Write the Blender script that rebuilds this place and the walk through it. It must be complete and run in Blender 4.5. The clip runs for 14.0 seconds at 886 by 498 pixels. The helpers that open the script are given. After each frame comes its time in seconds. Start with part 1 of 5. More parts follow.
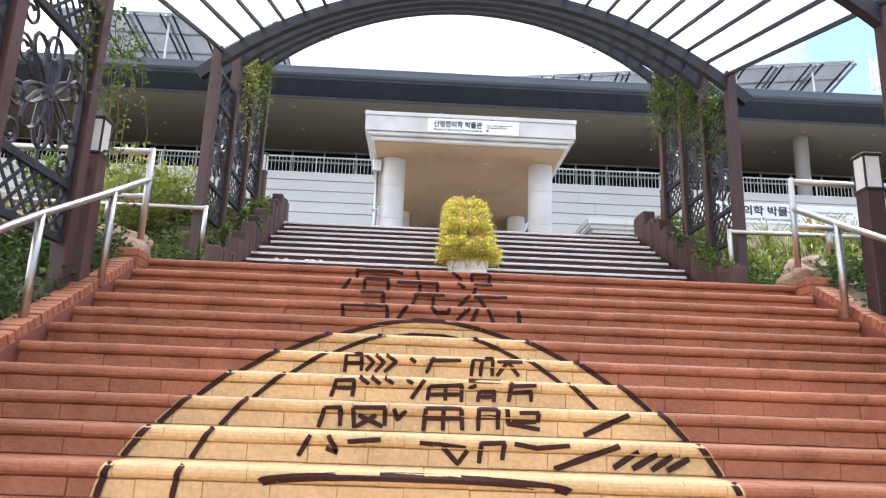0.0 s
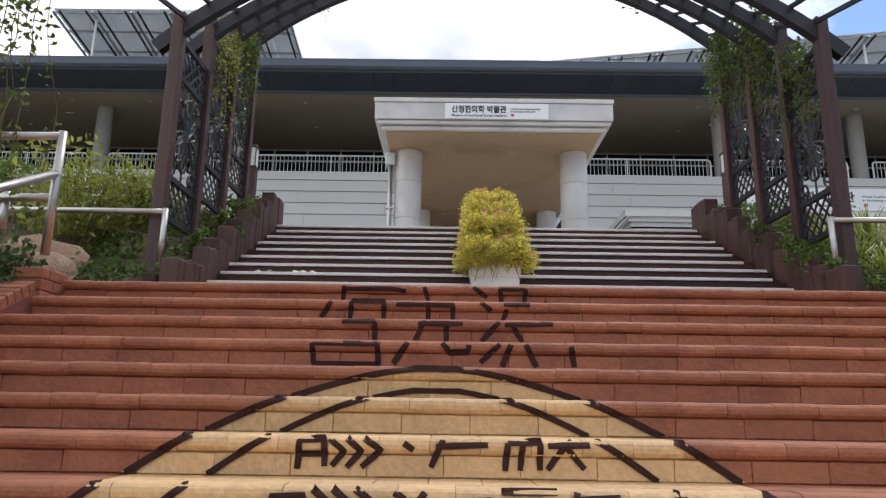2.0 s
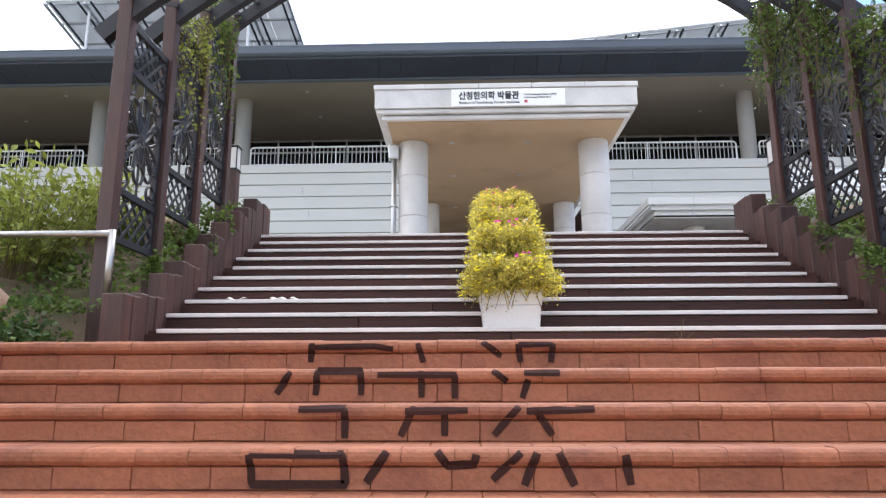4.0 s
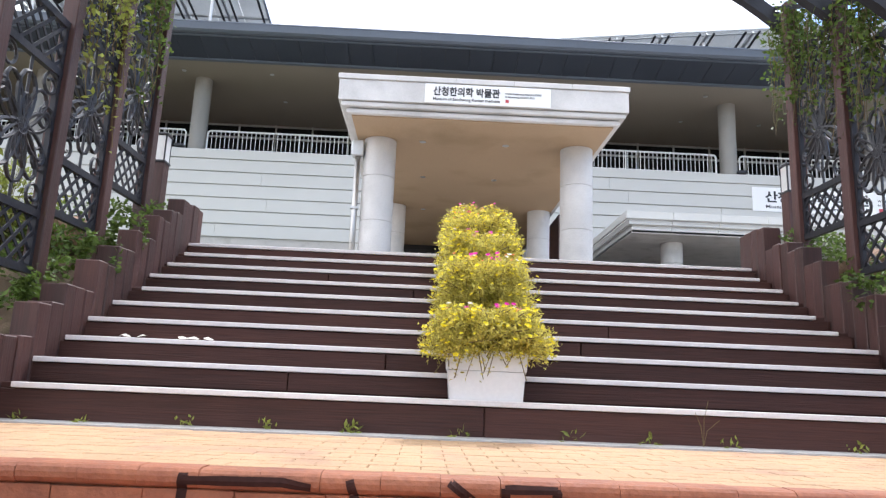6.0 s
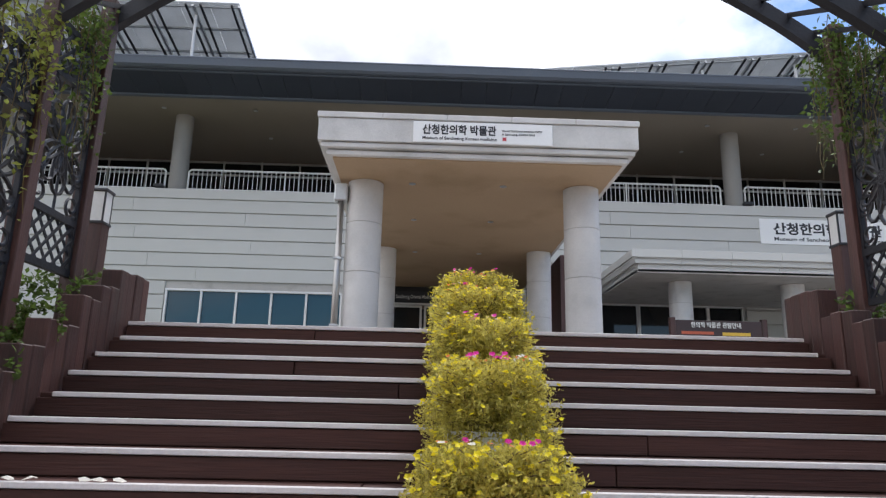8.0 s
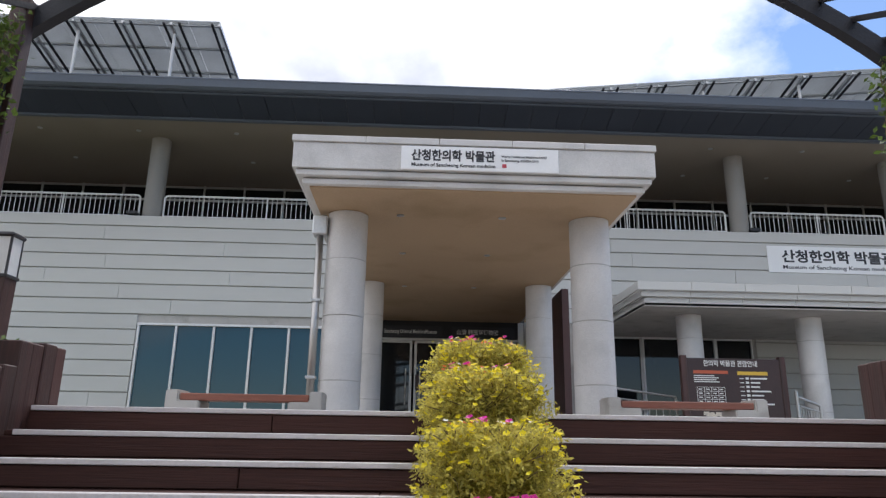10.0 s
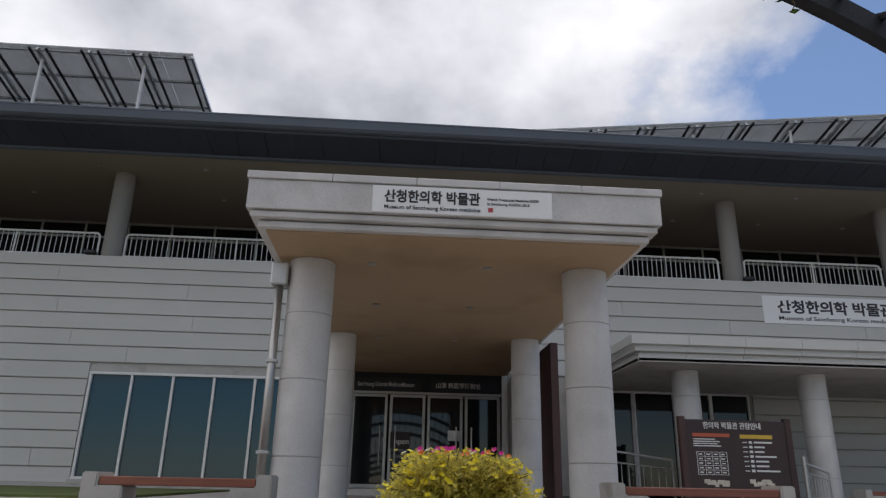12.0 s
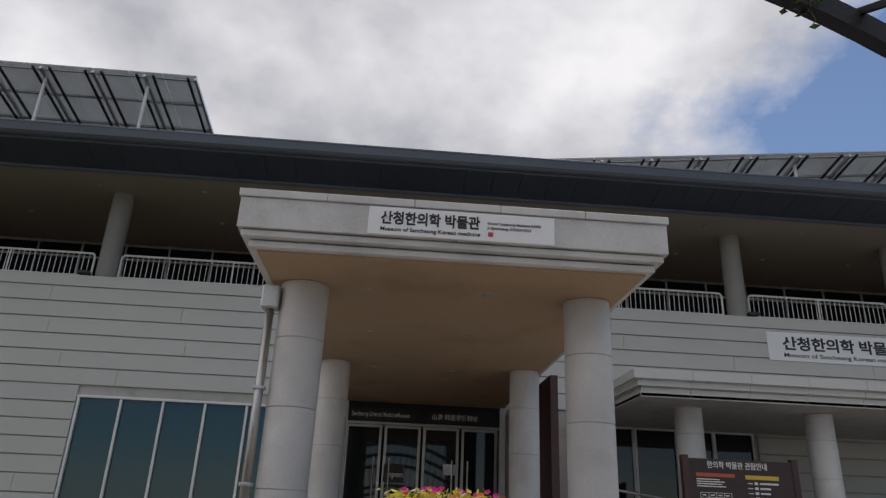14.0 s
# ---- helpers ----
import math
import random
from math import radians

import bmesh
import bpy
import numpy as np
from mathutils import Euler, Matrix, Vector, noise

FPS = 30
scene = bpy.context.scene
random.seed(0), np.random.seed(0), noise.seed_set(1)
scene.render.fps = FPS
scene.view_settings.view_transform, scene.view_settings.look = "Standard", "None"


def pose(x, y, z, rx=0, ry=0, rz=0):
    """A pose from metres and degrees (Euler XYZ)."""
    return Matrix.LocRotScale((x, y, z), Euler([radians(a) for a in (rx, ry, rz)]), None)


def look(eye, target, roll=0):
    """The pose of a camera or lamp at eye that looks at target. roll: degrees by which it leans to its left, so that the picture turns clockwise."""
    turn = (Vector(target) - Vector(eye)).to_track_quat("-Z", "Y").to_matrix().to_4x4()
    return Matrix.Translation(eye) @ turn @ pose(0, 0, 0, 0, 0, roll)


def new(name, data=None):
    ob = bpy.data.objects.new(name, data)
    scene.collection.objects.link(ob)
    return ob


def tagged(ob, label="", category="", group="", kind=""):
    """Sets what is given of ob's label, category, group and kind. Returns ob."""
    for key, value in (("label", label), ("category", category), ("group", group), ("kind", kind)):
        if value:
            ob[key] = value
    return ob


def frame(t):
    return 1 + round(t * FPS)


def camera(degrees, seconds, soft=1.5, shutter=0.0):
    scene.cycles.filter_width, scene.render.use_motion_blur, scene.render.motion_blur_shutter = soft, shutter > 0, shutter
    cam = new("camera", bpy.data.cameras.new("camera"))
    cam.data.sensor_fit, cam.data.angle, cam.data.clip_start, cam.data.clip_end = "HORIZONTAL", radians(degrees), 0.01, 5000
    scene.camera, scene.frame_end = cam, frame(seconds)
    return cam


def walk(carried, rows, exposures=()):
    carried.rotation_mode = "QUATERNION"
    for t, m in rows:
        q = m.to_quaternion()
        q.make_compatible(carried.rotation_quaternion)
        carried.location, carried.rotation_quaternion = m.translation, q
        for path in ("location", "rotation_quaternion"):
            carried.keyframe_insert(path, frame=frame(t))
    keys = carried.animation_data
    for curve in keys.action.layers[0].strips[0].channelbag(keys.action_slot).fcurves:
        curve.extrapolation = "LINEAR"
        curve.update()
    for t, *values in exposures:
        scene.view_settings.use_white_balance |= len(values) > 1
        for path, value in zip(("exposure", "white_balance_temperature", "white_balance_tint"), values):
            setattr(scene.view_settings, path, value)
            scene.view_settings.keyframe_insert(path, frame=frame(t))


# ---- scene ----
cam = camera(66.0, 14.0, soft=1.3)
PATH = [
    (0, (-0.803, -8.107, -1.377), (-0.746, -6.161, -0.918), 2.1),
    (0.5, (-0.773, -7.533, -1.32), (-0.698, -5.592, -0.843), 4.6),
    (1, (-0.71, -7.009, -1.157), (-0.674, -5.085, -0.615), 0.7),
    (1.5, (-0.691, -6.697, -1.056), (-0.576, -4.768, -0.539), 3.9),
    (2, (-0.683, -6.384, -0.908), (-0.704, -4.436, -0.455), 0.9),
    (2.5, (-0.704, -6.094, -0.767), (-0.679, -4.133, -0.376), 3.5),
    (3, (-0.641, -5.831, -0.603), (-0.712, -3.877, -0.182), -0.1),
    (5.5, (-0.599, -4.405, 0.061), (-0.609, -2.442, 0.447), 1.3),
    (6, (-0.623, -4.099, 0.245), (-0.585, -2.138, 0.635), 2.4),
    (6.5, (-0.62, -3.818, 0.418), (-0.631, -1.866, 0.853), 0.2),
    (7, (-0.634, -3.567, 0.545), (-0.577, -1.615, 0.978), 2.8),
    (7.5, (-0.59, -3.308, 0.7), (-0.55, -1.36, 1.15), 1.6),
    (10, (-0.574, -1.852, 1.426), (-0.5, 0.073, 1.96), 0.9),
    (10.5, (-0.51, -1.618, 1.553), (-0.389, 0.303, 2.097), 0.1),
    (11, (-0.423, -1.373, 1.718), (-0.365, 0.559, 2.23), -0.2),
    (11.5, (-0.498, -1.067, 1.761), (-0.452, 0.81, 2.449), 1.3),
    (12, (-0.468, -0.743, 1.924), (-0.346, 1.146, 2.571), 1.2),
    (12.5, (-0.345, -0.533, 1.983), (-0.25, 1.311, 2.75), -0.5),
    (13, (-0.399, -0.458, 1.983), (-0.28, 1.396, 2.725), 0.4),
    (13.5, (-0.41, -0.424, 1.986), (-0.291, 1.431, 2.723), 1.2),
    (14, (-0.407, -0.433, 1.973), (-0.293, 1.426, 2.702), 2.5),
]
EXPOSURES = [(0, 1.56, 6100, 13.5), (0.5, 1.22, 6100, 13.5), (1, 0.64, 6220, 13.5), (1.5, 0.30, 6380, 13.5), (2, 0.64, 6230, 13.5), (2.5, 0.96, 6140, 13.5), (3, 1.16, 6100, 13.5),
             (5.5, 1.52, 6080, 13.5), (6, 1.52, 6080, 13.5), (6.5, 1.42, 6060, 13.5), (7, 0.96, 6090, 13.5), (7.5, 0.71, 6120, 13.5), (10, 0.58, 6140, 13.5), (10.5, 0.2, 6140, 13.5),
             (11, -0.06, 6140, 13.5), (11.5, -0.1, 6250, 13.5), (12, -0.2, 6300, 13.5), (12.5, -0.28, 6400, 13.5), (14, -0.38, 6450, 13.5)]
walk(cam, [(t, look(eye, target, roll)) for t, eye, target, roll in PATH], EXPOSURES)

# ---- world and light ----
SUN_EL, SUN_AZ = radians(58), radians(22)
world = bpy.data.worlds.new("sky")
scene.world = world
world.use_nodes = True
nt = world.node_tree
nt.nodes.clear()
w_out = nt.nodes.new("ShaderNodeOutputWorld")
w_bg = nt.nodes.new("ShaderNodeBackground")
w_sky = nt.nodes.new("ShaderNodeTexSky")
w_sky.sky_type, w_sky.sun_disc = "NISHITA", False
w_sky.sun_elevation, w_sky.sun_rotation = SUN_EL, SUN_AZ
w_sky.air_density, w_sky.dust_density, w_sky.ozone_density = 1.0, 0.15, 3.0
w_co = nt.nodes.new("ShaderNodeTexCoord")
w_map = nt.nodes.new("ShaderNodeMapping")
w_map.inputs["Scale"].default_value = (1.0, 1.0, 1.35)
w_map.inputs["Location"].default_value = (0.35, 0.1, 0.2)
w_n1 = nt.nodes.new("ShaderNodeTexNoise")
w_n1.inputs["Scale"].default_value, w_n1.inputs["Detail"].default_value, w_n1.inputs["Roughness"].default_value = 2.5, 10, 0.58
w_r1 = nt.nodes.new("ShaderNodeValToRGB")
w_r1.color_ramp.elements[0].position, w_r1.color_ramp.elements[1].position = 0.39, 0.56
w_n2 = nt.nodes.new("ShaderNodeTexNoise")
w_n2.inputs["Scale"].default_value, w_n2.inputs["Detail"].default_value, w_n2.inputs["Roughness"].default_value = 3.4, 7, 0.5
w_r2 = nt.nodes.new("ShaderNodeValToRGB")
w_r2.color_ramp.elements[0].position, w_r2.color_ramp.elements[1].position = 0.34, 0.66
w_r2.color_ramp.elements[0].color, w_r2.color_ramp.elements[1].color = (4.6, 4.8, 5.2, 1), (10.6, 10.6, 10.6, 1)
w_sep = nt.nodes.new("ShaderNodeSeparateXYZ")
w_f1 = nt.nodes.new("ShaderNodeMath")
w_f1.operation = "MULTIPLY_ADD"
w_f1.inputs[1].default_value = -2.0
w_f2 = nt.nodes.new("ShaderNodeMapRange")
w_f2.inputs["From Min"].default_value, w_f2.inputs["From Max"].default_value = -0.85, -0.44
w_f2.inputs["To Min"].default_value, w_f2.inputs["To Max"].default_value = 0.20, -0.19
w_add = nt.nodes.new("ShaderNodeMath")
w_add.operation = "ADD"
w_mix = nt.nodes.new("ShaderNodeMix")
w_mix.data_type = "RGBA"
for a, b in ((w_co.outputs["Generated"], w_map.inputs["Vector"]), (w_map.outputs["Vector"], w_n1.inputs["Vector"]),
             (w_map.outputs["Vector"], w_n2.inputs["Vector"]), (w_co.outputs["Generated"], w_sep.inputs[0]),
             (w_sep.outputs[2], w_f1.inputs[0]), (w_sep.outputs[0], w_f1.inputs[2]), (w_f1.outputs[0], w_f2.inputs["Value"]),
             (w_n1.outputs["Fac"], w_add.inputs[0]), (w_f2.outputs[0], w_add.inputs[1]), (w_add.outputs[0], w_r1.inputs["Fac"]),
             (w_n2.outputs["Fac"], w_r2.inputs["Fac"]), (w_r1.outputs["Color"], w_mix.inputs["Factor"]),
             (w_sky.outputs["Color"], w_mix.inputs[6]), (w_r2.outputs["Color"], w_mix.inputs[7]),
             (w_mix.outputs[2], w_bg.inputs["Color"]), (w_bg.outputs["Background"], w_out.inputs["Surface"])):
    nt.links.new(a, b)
w_bg.inputs["Strength"].default_value = 0.11
sun_data = bpy.data.lights.new("sun", "SUN")
sun_data.energy, sun_data.angle, sun_data.color = 1.6, radians(8.0), (1.0, 0.97, 0.93)
sun = new("sun", sun_data)
sun.matrix_world = look((0, 0, 30), (math.sin(SUN_AZ) * -math.cos(SUN_EL), -math.cos(SUN_AZ) * math.cos(SUN_EL), 30 - math.sin(SUN_EL)))


# ---- materials ----
def material(name, base, rough=0.6, metal=0.0, var=0.25, scale=6.0, grain=60.0, bump=0.15, stretch=(1, 1, 1), per_piece=0.0, stain=None,
             islands=0.0, specular=0.5):
    """A surface with broad and fine variation; stretch draws the pattern out along an axis."""
    m = bpy.data.materials.new(name)
    m.use_nodes = True
    t = m.node_tree
    p = t.nodes["Principled BSDF"]
    p.inputs["Roughness"].default_value, p.inputs["Metallic"].default_value = rough, metal
    p.inputs["Specular IOR Level"].default_value = specular
    co = t.nodes.new("ShaderNodeTexCoord")
    mp = t.nodes.new("ShaderNodeMapping")
    mp.inputs["Scale"].default_value = stretch
    geo = t.nodes.new("ShaderNodeNewGeometry")
    t.links.new(geo.outputs["Position"], mp.inputs["Vector"])
    big = t.nodes.new("ShaderNodeTexNoise")
    big.inputs["Scale"].default_value, big.inputs["Detail"].default_value = scale * 0.25, 5
    fine = t.nodes.new("ShaderNodeTexNoise")
    fine.inputs["Scale"].default_value, fine.inputs["Detail"].default_value = grain, 4
    for n in (big, fine):
        t.links.new(mp.outputs["Vector"], n.inputs["Vector"])
    add = t.nodes.new("ShaderNodeMath")
    add.operation = "ADD"
    t.links.new(big.outputs["Fac"], add.inputs[0])
    t.links.new(fine.outputs["Fac"], add.inputs[1])
    last = add.outputs[0]
    if per_piece or islands:
        src = t.nodes.new("ShaderNodeObjectInfo").outputs["Random"] if per_piece else geo.outputs["Random Per Island"]
        mul = t.nodes.new("ShaderNodeMath")
        mul.operation = "MULTIPLY_ADD"
        t.links.new(src, mul.inputs[0])
        mul.inputs[1].default_value = per_piece or islands
        t.links.new(last, mul.inputs[2])
        last = mul.outputs[0]
    rng = t.nodes.new("ShaderNodeMapRange")
    k = 0.5 * (per_piece or islands)
    rng.inputs["From Min"].default_value, rng.inputs["From Max"].default_value = 0.6 + k - 0.3, 1.4 + k + 0.3
    rng.inputs["To Min"].default_value, rng.inputs["To Max"].default_value = 1 - var * 1.6, 1 + var * 1.6
    t.links.new(last, rng.inputs["Value"])
    col = t.nodes.new("ShaderNodeVectorMath")
    col.operation = "SCALE"
    if stain:
        mix = t.nodes.new("ShaderNodeMix")
        mix.data_type = "RGBA"
        ramp = t.nodes.new("ShaderNodeValToRGB")
        ramp.color_ramp.elements[0].position, ramp.color_ramp.elements[1].position = 0.52, 0.72
        sn = t.nodes.new("ShaderNodeTexNoise")
        sn.inputs["Scale"].default_value, sn.inputs["Detail"].default_value = scale * 0.6, 8
        t.links.new(mp.outputs["Vector"], sn.inputs["Vector"])
        t.links.new(sn.outputs["Fac"], ramp.inputs["Fac"])
        t.links.new(ramp.outputs["Color"], mix.inputs["Factor"])
        mix.inputs[6].default_value, mix.inputs[7].default_value = (*base, 1), (*stain, 1)
        t.links.new(mix.outputs[2], col.inputs[0])
    else:
        col.inputs[0].default_value = base
    t.links.new(rng.outputs[0], col.inputs["Scale"])
    t.links.new(col.outputs[0], p.inputs["Base Color"])
    rr = t.nodes.new("ShaderNodeMapRange")
    rr.inputs["To Min"].default_value, rr.inputs["To Max"].default_value = max(0.02, rough - 0.1), min(1, rough + 0.1)
    t.links.new(fine.outputs["Fac"], rr.inputs["Value"])
    t.links.new(rr.outputs[0], p.inputs["Roughness"])
    if bump:
        b = t.nodes.new("ShaderNodeBump")
        b.inputs["Strength"].default_value, b.inputs["Distance"].default_value = bump, 0.02
        t.links.new(add.outputs[0], b.inputs["Height"])
        t.links.new(b.outputs["Normal"], p.inputs["Normal"])
    return m


def leaf_material(name, base, var=0.35, through_light=0.3):
    m = material(name, base, 0.5, var=var, grain=20, bump=0, islands=0.9, specular=0.3)
    t = m.node_tree
    p = t.nodes["Principled BSDF"]
    tr = t.nodes.new("ShaderNodeBsdfTranslucent")
    mx = t.nodes.new("ShaderNodeMixShader")
    mx.inputs[0].default_value = through_light
    src = p.inputs["Base Color"].links[0].from_socket
    t.links.new(src, tr.inputs["Color"])
    t.links.new(p.outputs[0], mx.inputs[1])
    t.links.new(tr.outputs[0], mx.inputs[2])
    t.links.new(mx.outputs[0], t.nodes["Material Output"].inputs["Surface"])
    return m


def glass_material(name, tint=(0.03, 0.07, 0.09), rough=0.03):
    m = bpy.data.materials.new(name)
    m.use_nodes = True
    p = m.node_tree.nodes["Principled BSDF"]
    p.inputs["Base Color"].default_value = (*tint, 1)
    p.inputs["Roughness"].default_value = rough
    p.inputs["Specular IOR Level"].default_value = 0.5
    p.inputs["IOR"].default_value = 1.5
    return m


INK = material("dark_paint", (0.050, 0.022, 0.018), 0.8, var=0.4, grain=50, bump=0.1, specular=0.15)
MORTAR = material("red_mortar", (0.20, 0.062, 0.038), 0.85, var=0.3, grain=70)
PAVER = material("terracotta_paver", (0.47, 0.30, 0.165), 0.8, var=0.25, scale=4, grain=70, bump=0.3, per_piece=0.4, stain=(0.40, 0.24, 0.15))
WOOD = material("dark_stained_timber", (0.060, 0.025, 0.0195), 0.68, specular=0.3, var=0.45, scale=5, grain=30, bump=0.25, stretch=(0.12, 1, 3), per_piece=0.4)
POSTW = material("brown_stained_post", (0.074, 0.032, 0.027), 0.55, var=0.45, scale=5, grain=30, bump=0.25, stretch=(3, 3, 0.15), per_piece=0.5,
                 stain=(0.05, 0.027, 0.022))
ARCHW = material("dark_arch_timber", (0.015, 0.015, 0.021), 0.6, var=0.4, grain=30, bump=0.2, per_piece=0.3)
STRIP = material("worn_aluminium_nosing", (0.68, 0.64, 0.63), 0.6, 0.0, var=0.12, scale=8, grain=60, bump=0.1)
STEEL = material("brushed_steel", (0.50, 0.485, 0.46), 0.40, 1.0, var=0.1, grain=90, bump=0.03)
WHITEP = material("white_painted_steel", (0.75, 0.75, 0.74), 0.45, var=0.1, grain=40, bump=0.05)
GRANITE = material("pale_granite", (0.62, 0.605, 0.585), 0.6, var=0.30, scale=3, grain=85, bump=0.08, stain=(0.53, 0.52, 0.50))
PANEL = material("grey_wall_panel", (0.55, 0.545, 0.515), 0.5, 0.0, var=0.07, scale=1.5, grain=40, bump=0.02, per_piece=0.15)
CONCRETE = material("pale_concrete", (0.45, 0.43, 0.40), 0.75, var=0.2, scale=4, grain=80, bump=0.15, stain=(0.34, 0.32, 0.29))
SOFFIT = material("beige_soffit", (0.27, 0.235, 0.19), 0.8, var=0.12, scale=1.2, grain=50, bump=0.03)
SOFFIT2 = material("warm_canopy_soffit", (0.44, 0.31, 0.19), 0.75, var=0.16, scale=1.4, grain=40, bump=0.03, stain=(0.36, 0.25, 0.14))
ROOF = material("blue_grey_roof_metal", (0.042, 0.051, 0.071), 0.5, 0.3, var=0.2, scale=2, grain=30, bump=0.04, per_piece=0.25)
GUTTER = material("grey_gutter_metal", (0.12, 0.14, 0.175), 0.45, 0.3, var=0.15, scale=2, grain=30, bump=0.04)
ALU = material("galvanised_frame", (0.55, 0.56, 0.56), 0.4, 0.7, var=0.15, grain=50, bump=0.05)
BLACKP = material("black_painted_metal", (0.025, 0.025, 0.03), 0.45, var=0.3, grain=50, bump=0.05)
FROST = material("frosted_lamp_glass", (0.72, 0.72, 0.70), 0.35, var=0.08, grain=30, bump=0)
GLASS = glass_material("blue_green_window_glass", (0.016, 0.060, 0.085))
DARKGLASS = glass_material("dark_door_glass", (0.012, 0.014, 0.016))
# grey concrete in a darker tone: shade under the deep eave, put into the colour
SHADED_CONCRETE = material("grey_terrace_concrete", (0.30, 0.29, 0.27), 0.75, var=0.15, scale=3, grain=60, bump=0.08)
PAPER = material("scrap_paper", (0.7, 0.66, 0.58), 0.8, var=0.2)
# near-black: the gloom of unlit rooms put into the colour; also the door head
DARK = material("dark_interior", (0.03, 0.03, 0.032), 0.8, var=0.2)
BROWNCLAD = material("dark_red_cladding", (0.075, 0.032, 0.028), 0.5, var=0.25, grain=40, bump=0.08)
SIGNW = material("white_sign_board", (0.86, 0.86, 0.85), 0.45, var=0.04, grain=30, bump=0)
SIGNK = material("black_letter", (0.03, 0.03, 0.035), 0.6, var=0.1, bump=0)
SIGNWL = material("white_letter", (0.75, 0.74, 0.70), 0.6, var=0.1, bump=0)
BOARD = material("brown_notice_board", (0.042, 0.020, 0.017), 0.4, var=0.3, grain=40, bump=0.04)
BENCHW = material("varnished_bench_wood", (0.22, 0.075, 0.045), 0.45, var=0.35, scale=4, grain=30, bump=0.15, stretch=(0.15, 3, 3), per_piece=0.3)
PLAZA = material("grey_plaza_paving", (0.42, 0.395, 0.365), 0.8, var=0.2, scale=4, grain=90, bump=0.2)
LAWN = material("short_grass", (0.10, 0.13, 0.035), 0.9, var=0.4, scale=8, grain=120, bump=0.5)
SOIL = material("bank_soil", (0.13, 0.09, 0.055), 0.95, var=0.4, scale=5, grain=60, bump=0.6, stain=(0.07, 0.075, 0.03))
ROCK = material("tan_rock", (0.27, 0.165, 0.105), 0.85, var=0.3, scale=6, grain=40, bump=0.8, stain=(0.36, 0.26, 0.18))
POT = material("white_planter_plastic", (0.72, 0.72, 0.73), 0.45, var=0.06, grain=40, bump=0.03)
LEAF = leaf_material("ivy_leaf", (0.055, 0.098, 0.025))
LEAF2 = leaf_material("light_leaf", (0.26, 0.295, 0.06), 0.35, 0.4)
VINE = leaf_material("vine_leaf", (0.105, 0.160, 0.032), 0.45, 0.35)
FOL = leaf_material("portulaca_leaf", (0.58, 0.51, 0.12), 0.35, 0.5)
YELLOW = leaf_material("yellow_petal", (0.90, 0.76, 0.02), 0.12, 0.4)
PINK = leaf_material("magenta_petal", (0.65, 0.03, 0.30), 0.15, 0.25)
WHITEF = leaf_material("white_petal", (0.80, 0.76, 0.66), 0.1, 0.25)
ORANGE = leaf_material("orange_petal", (0.75, 0.22, 0.05), 0.15, 0.25)
STALK = material("dry_stem", (0.16, 0.12, 0.05), 0.8, bump=0)


SOLAR = leaf_material("solar_panel_back", (0.60, 0.62, 0.63), 0.12, 0.5)


def painted_brick(name):
    """Red painted brick; inside the emblem's outline the paint is ochre."""
    m = material(name, (0.365, 0.130, 0.062), 0.66, var=0.27, scale=7, grain=38, bump=0.4, per_piece=0.35, stain=(0.27, 0.088, 0.046))
    t = m.node_tree
    col = next(n for n in t.nodes if n.type == "VECT_MATH")
    red = col.inputs[0].links[0].from_socket
    geo = next(n for n in t.nodes if n.type == "NEW_GEOMETRY")
    sep = t.nodes.new("ShaderNodeSeparateXYZ")
    t.links.new(geo.outputs["Position"], sep.inputs[0])

    def math_node(op, a, b=0.0, c=0.0):
        n = t.nodes.new("ShaderNodeMath")
        n.operation = op
        for i, v in enumerate((a, b, c)):
            if isinstance(v, (int, float)):
                n.inputs[i].default_value = v
            else:
                t.links.new(v, n.inputs[i])
        return n.outputs[0]

    row = math_node("MULTIPLY_ADD", sep.outputs[2], -1 / 0.16, -0.067 / 0.16 + 0.01)
    step = math_node("FLOOR", row)
    v = math_node("POWER", math_node("ABSOLUTE", math_node("DIVIDE", math_node("SUBTRACT", 10.0, row), 5.95)), 1.75)
    half = math_node("MULTIPLY", math_node("POWER", math_node("MAXIMUM", math_node("SUBTRACT", 1.0, v), 0.0), 1 / 1.75), 1.485)
    widen = math_node("MULTIPLY_ADD", math_node("SUBTRACT", row, step), math_node("MULTIPLY", math_node("MAXIMUM", math_node("MULTIPLY_ADD", step, -0.2, 1.8), 0.6), math_node("DIVIDE", 0.31, math_node("MULTIPLY_ADD", step, -0.31, 6.02))), 1.0)
    inside = math_node("LESS_THAN", math_node("ABSOLUTE", math_node("ADD", sep.outputs[0], 0.745)), math_node("MULTIPLY", half, widen))
    mix = t.nodes.new("ShaderNodeMix")
    mix.data_type = "RGBA"
    t.links.new(inside, mix.inputs["Factor"])
    t.links.new(red, mix.inputs[6])
    mix.inputs[7].default_value = (0.67, 0.435, 0.21, 1)
    t.links.new(mix.outputs[2], col.inputs[0])
    return m


RED = painted_brick("red_painted_brick")


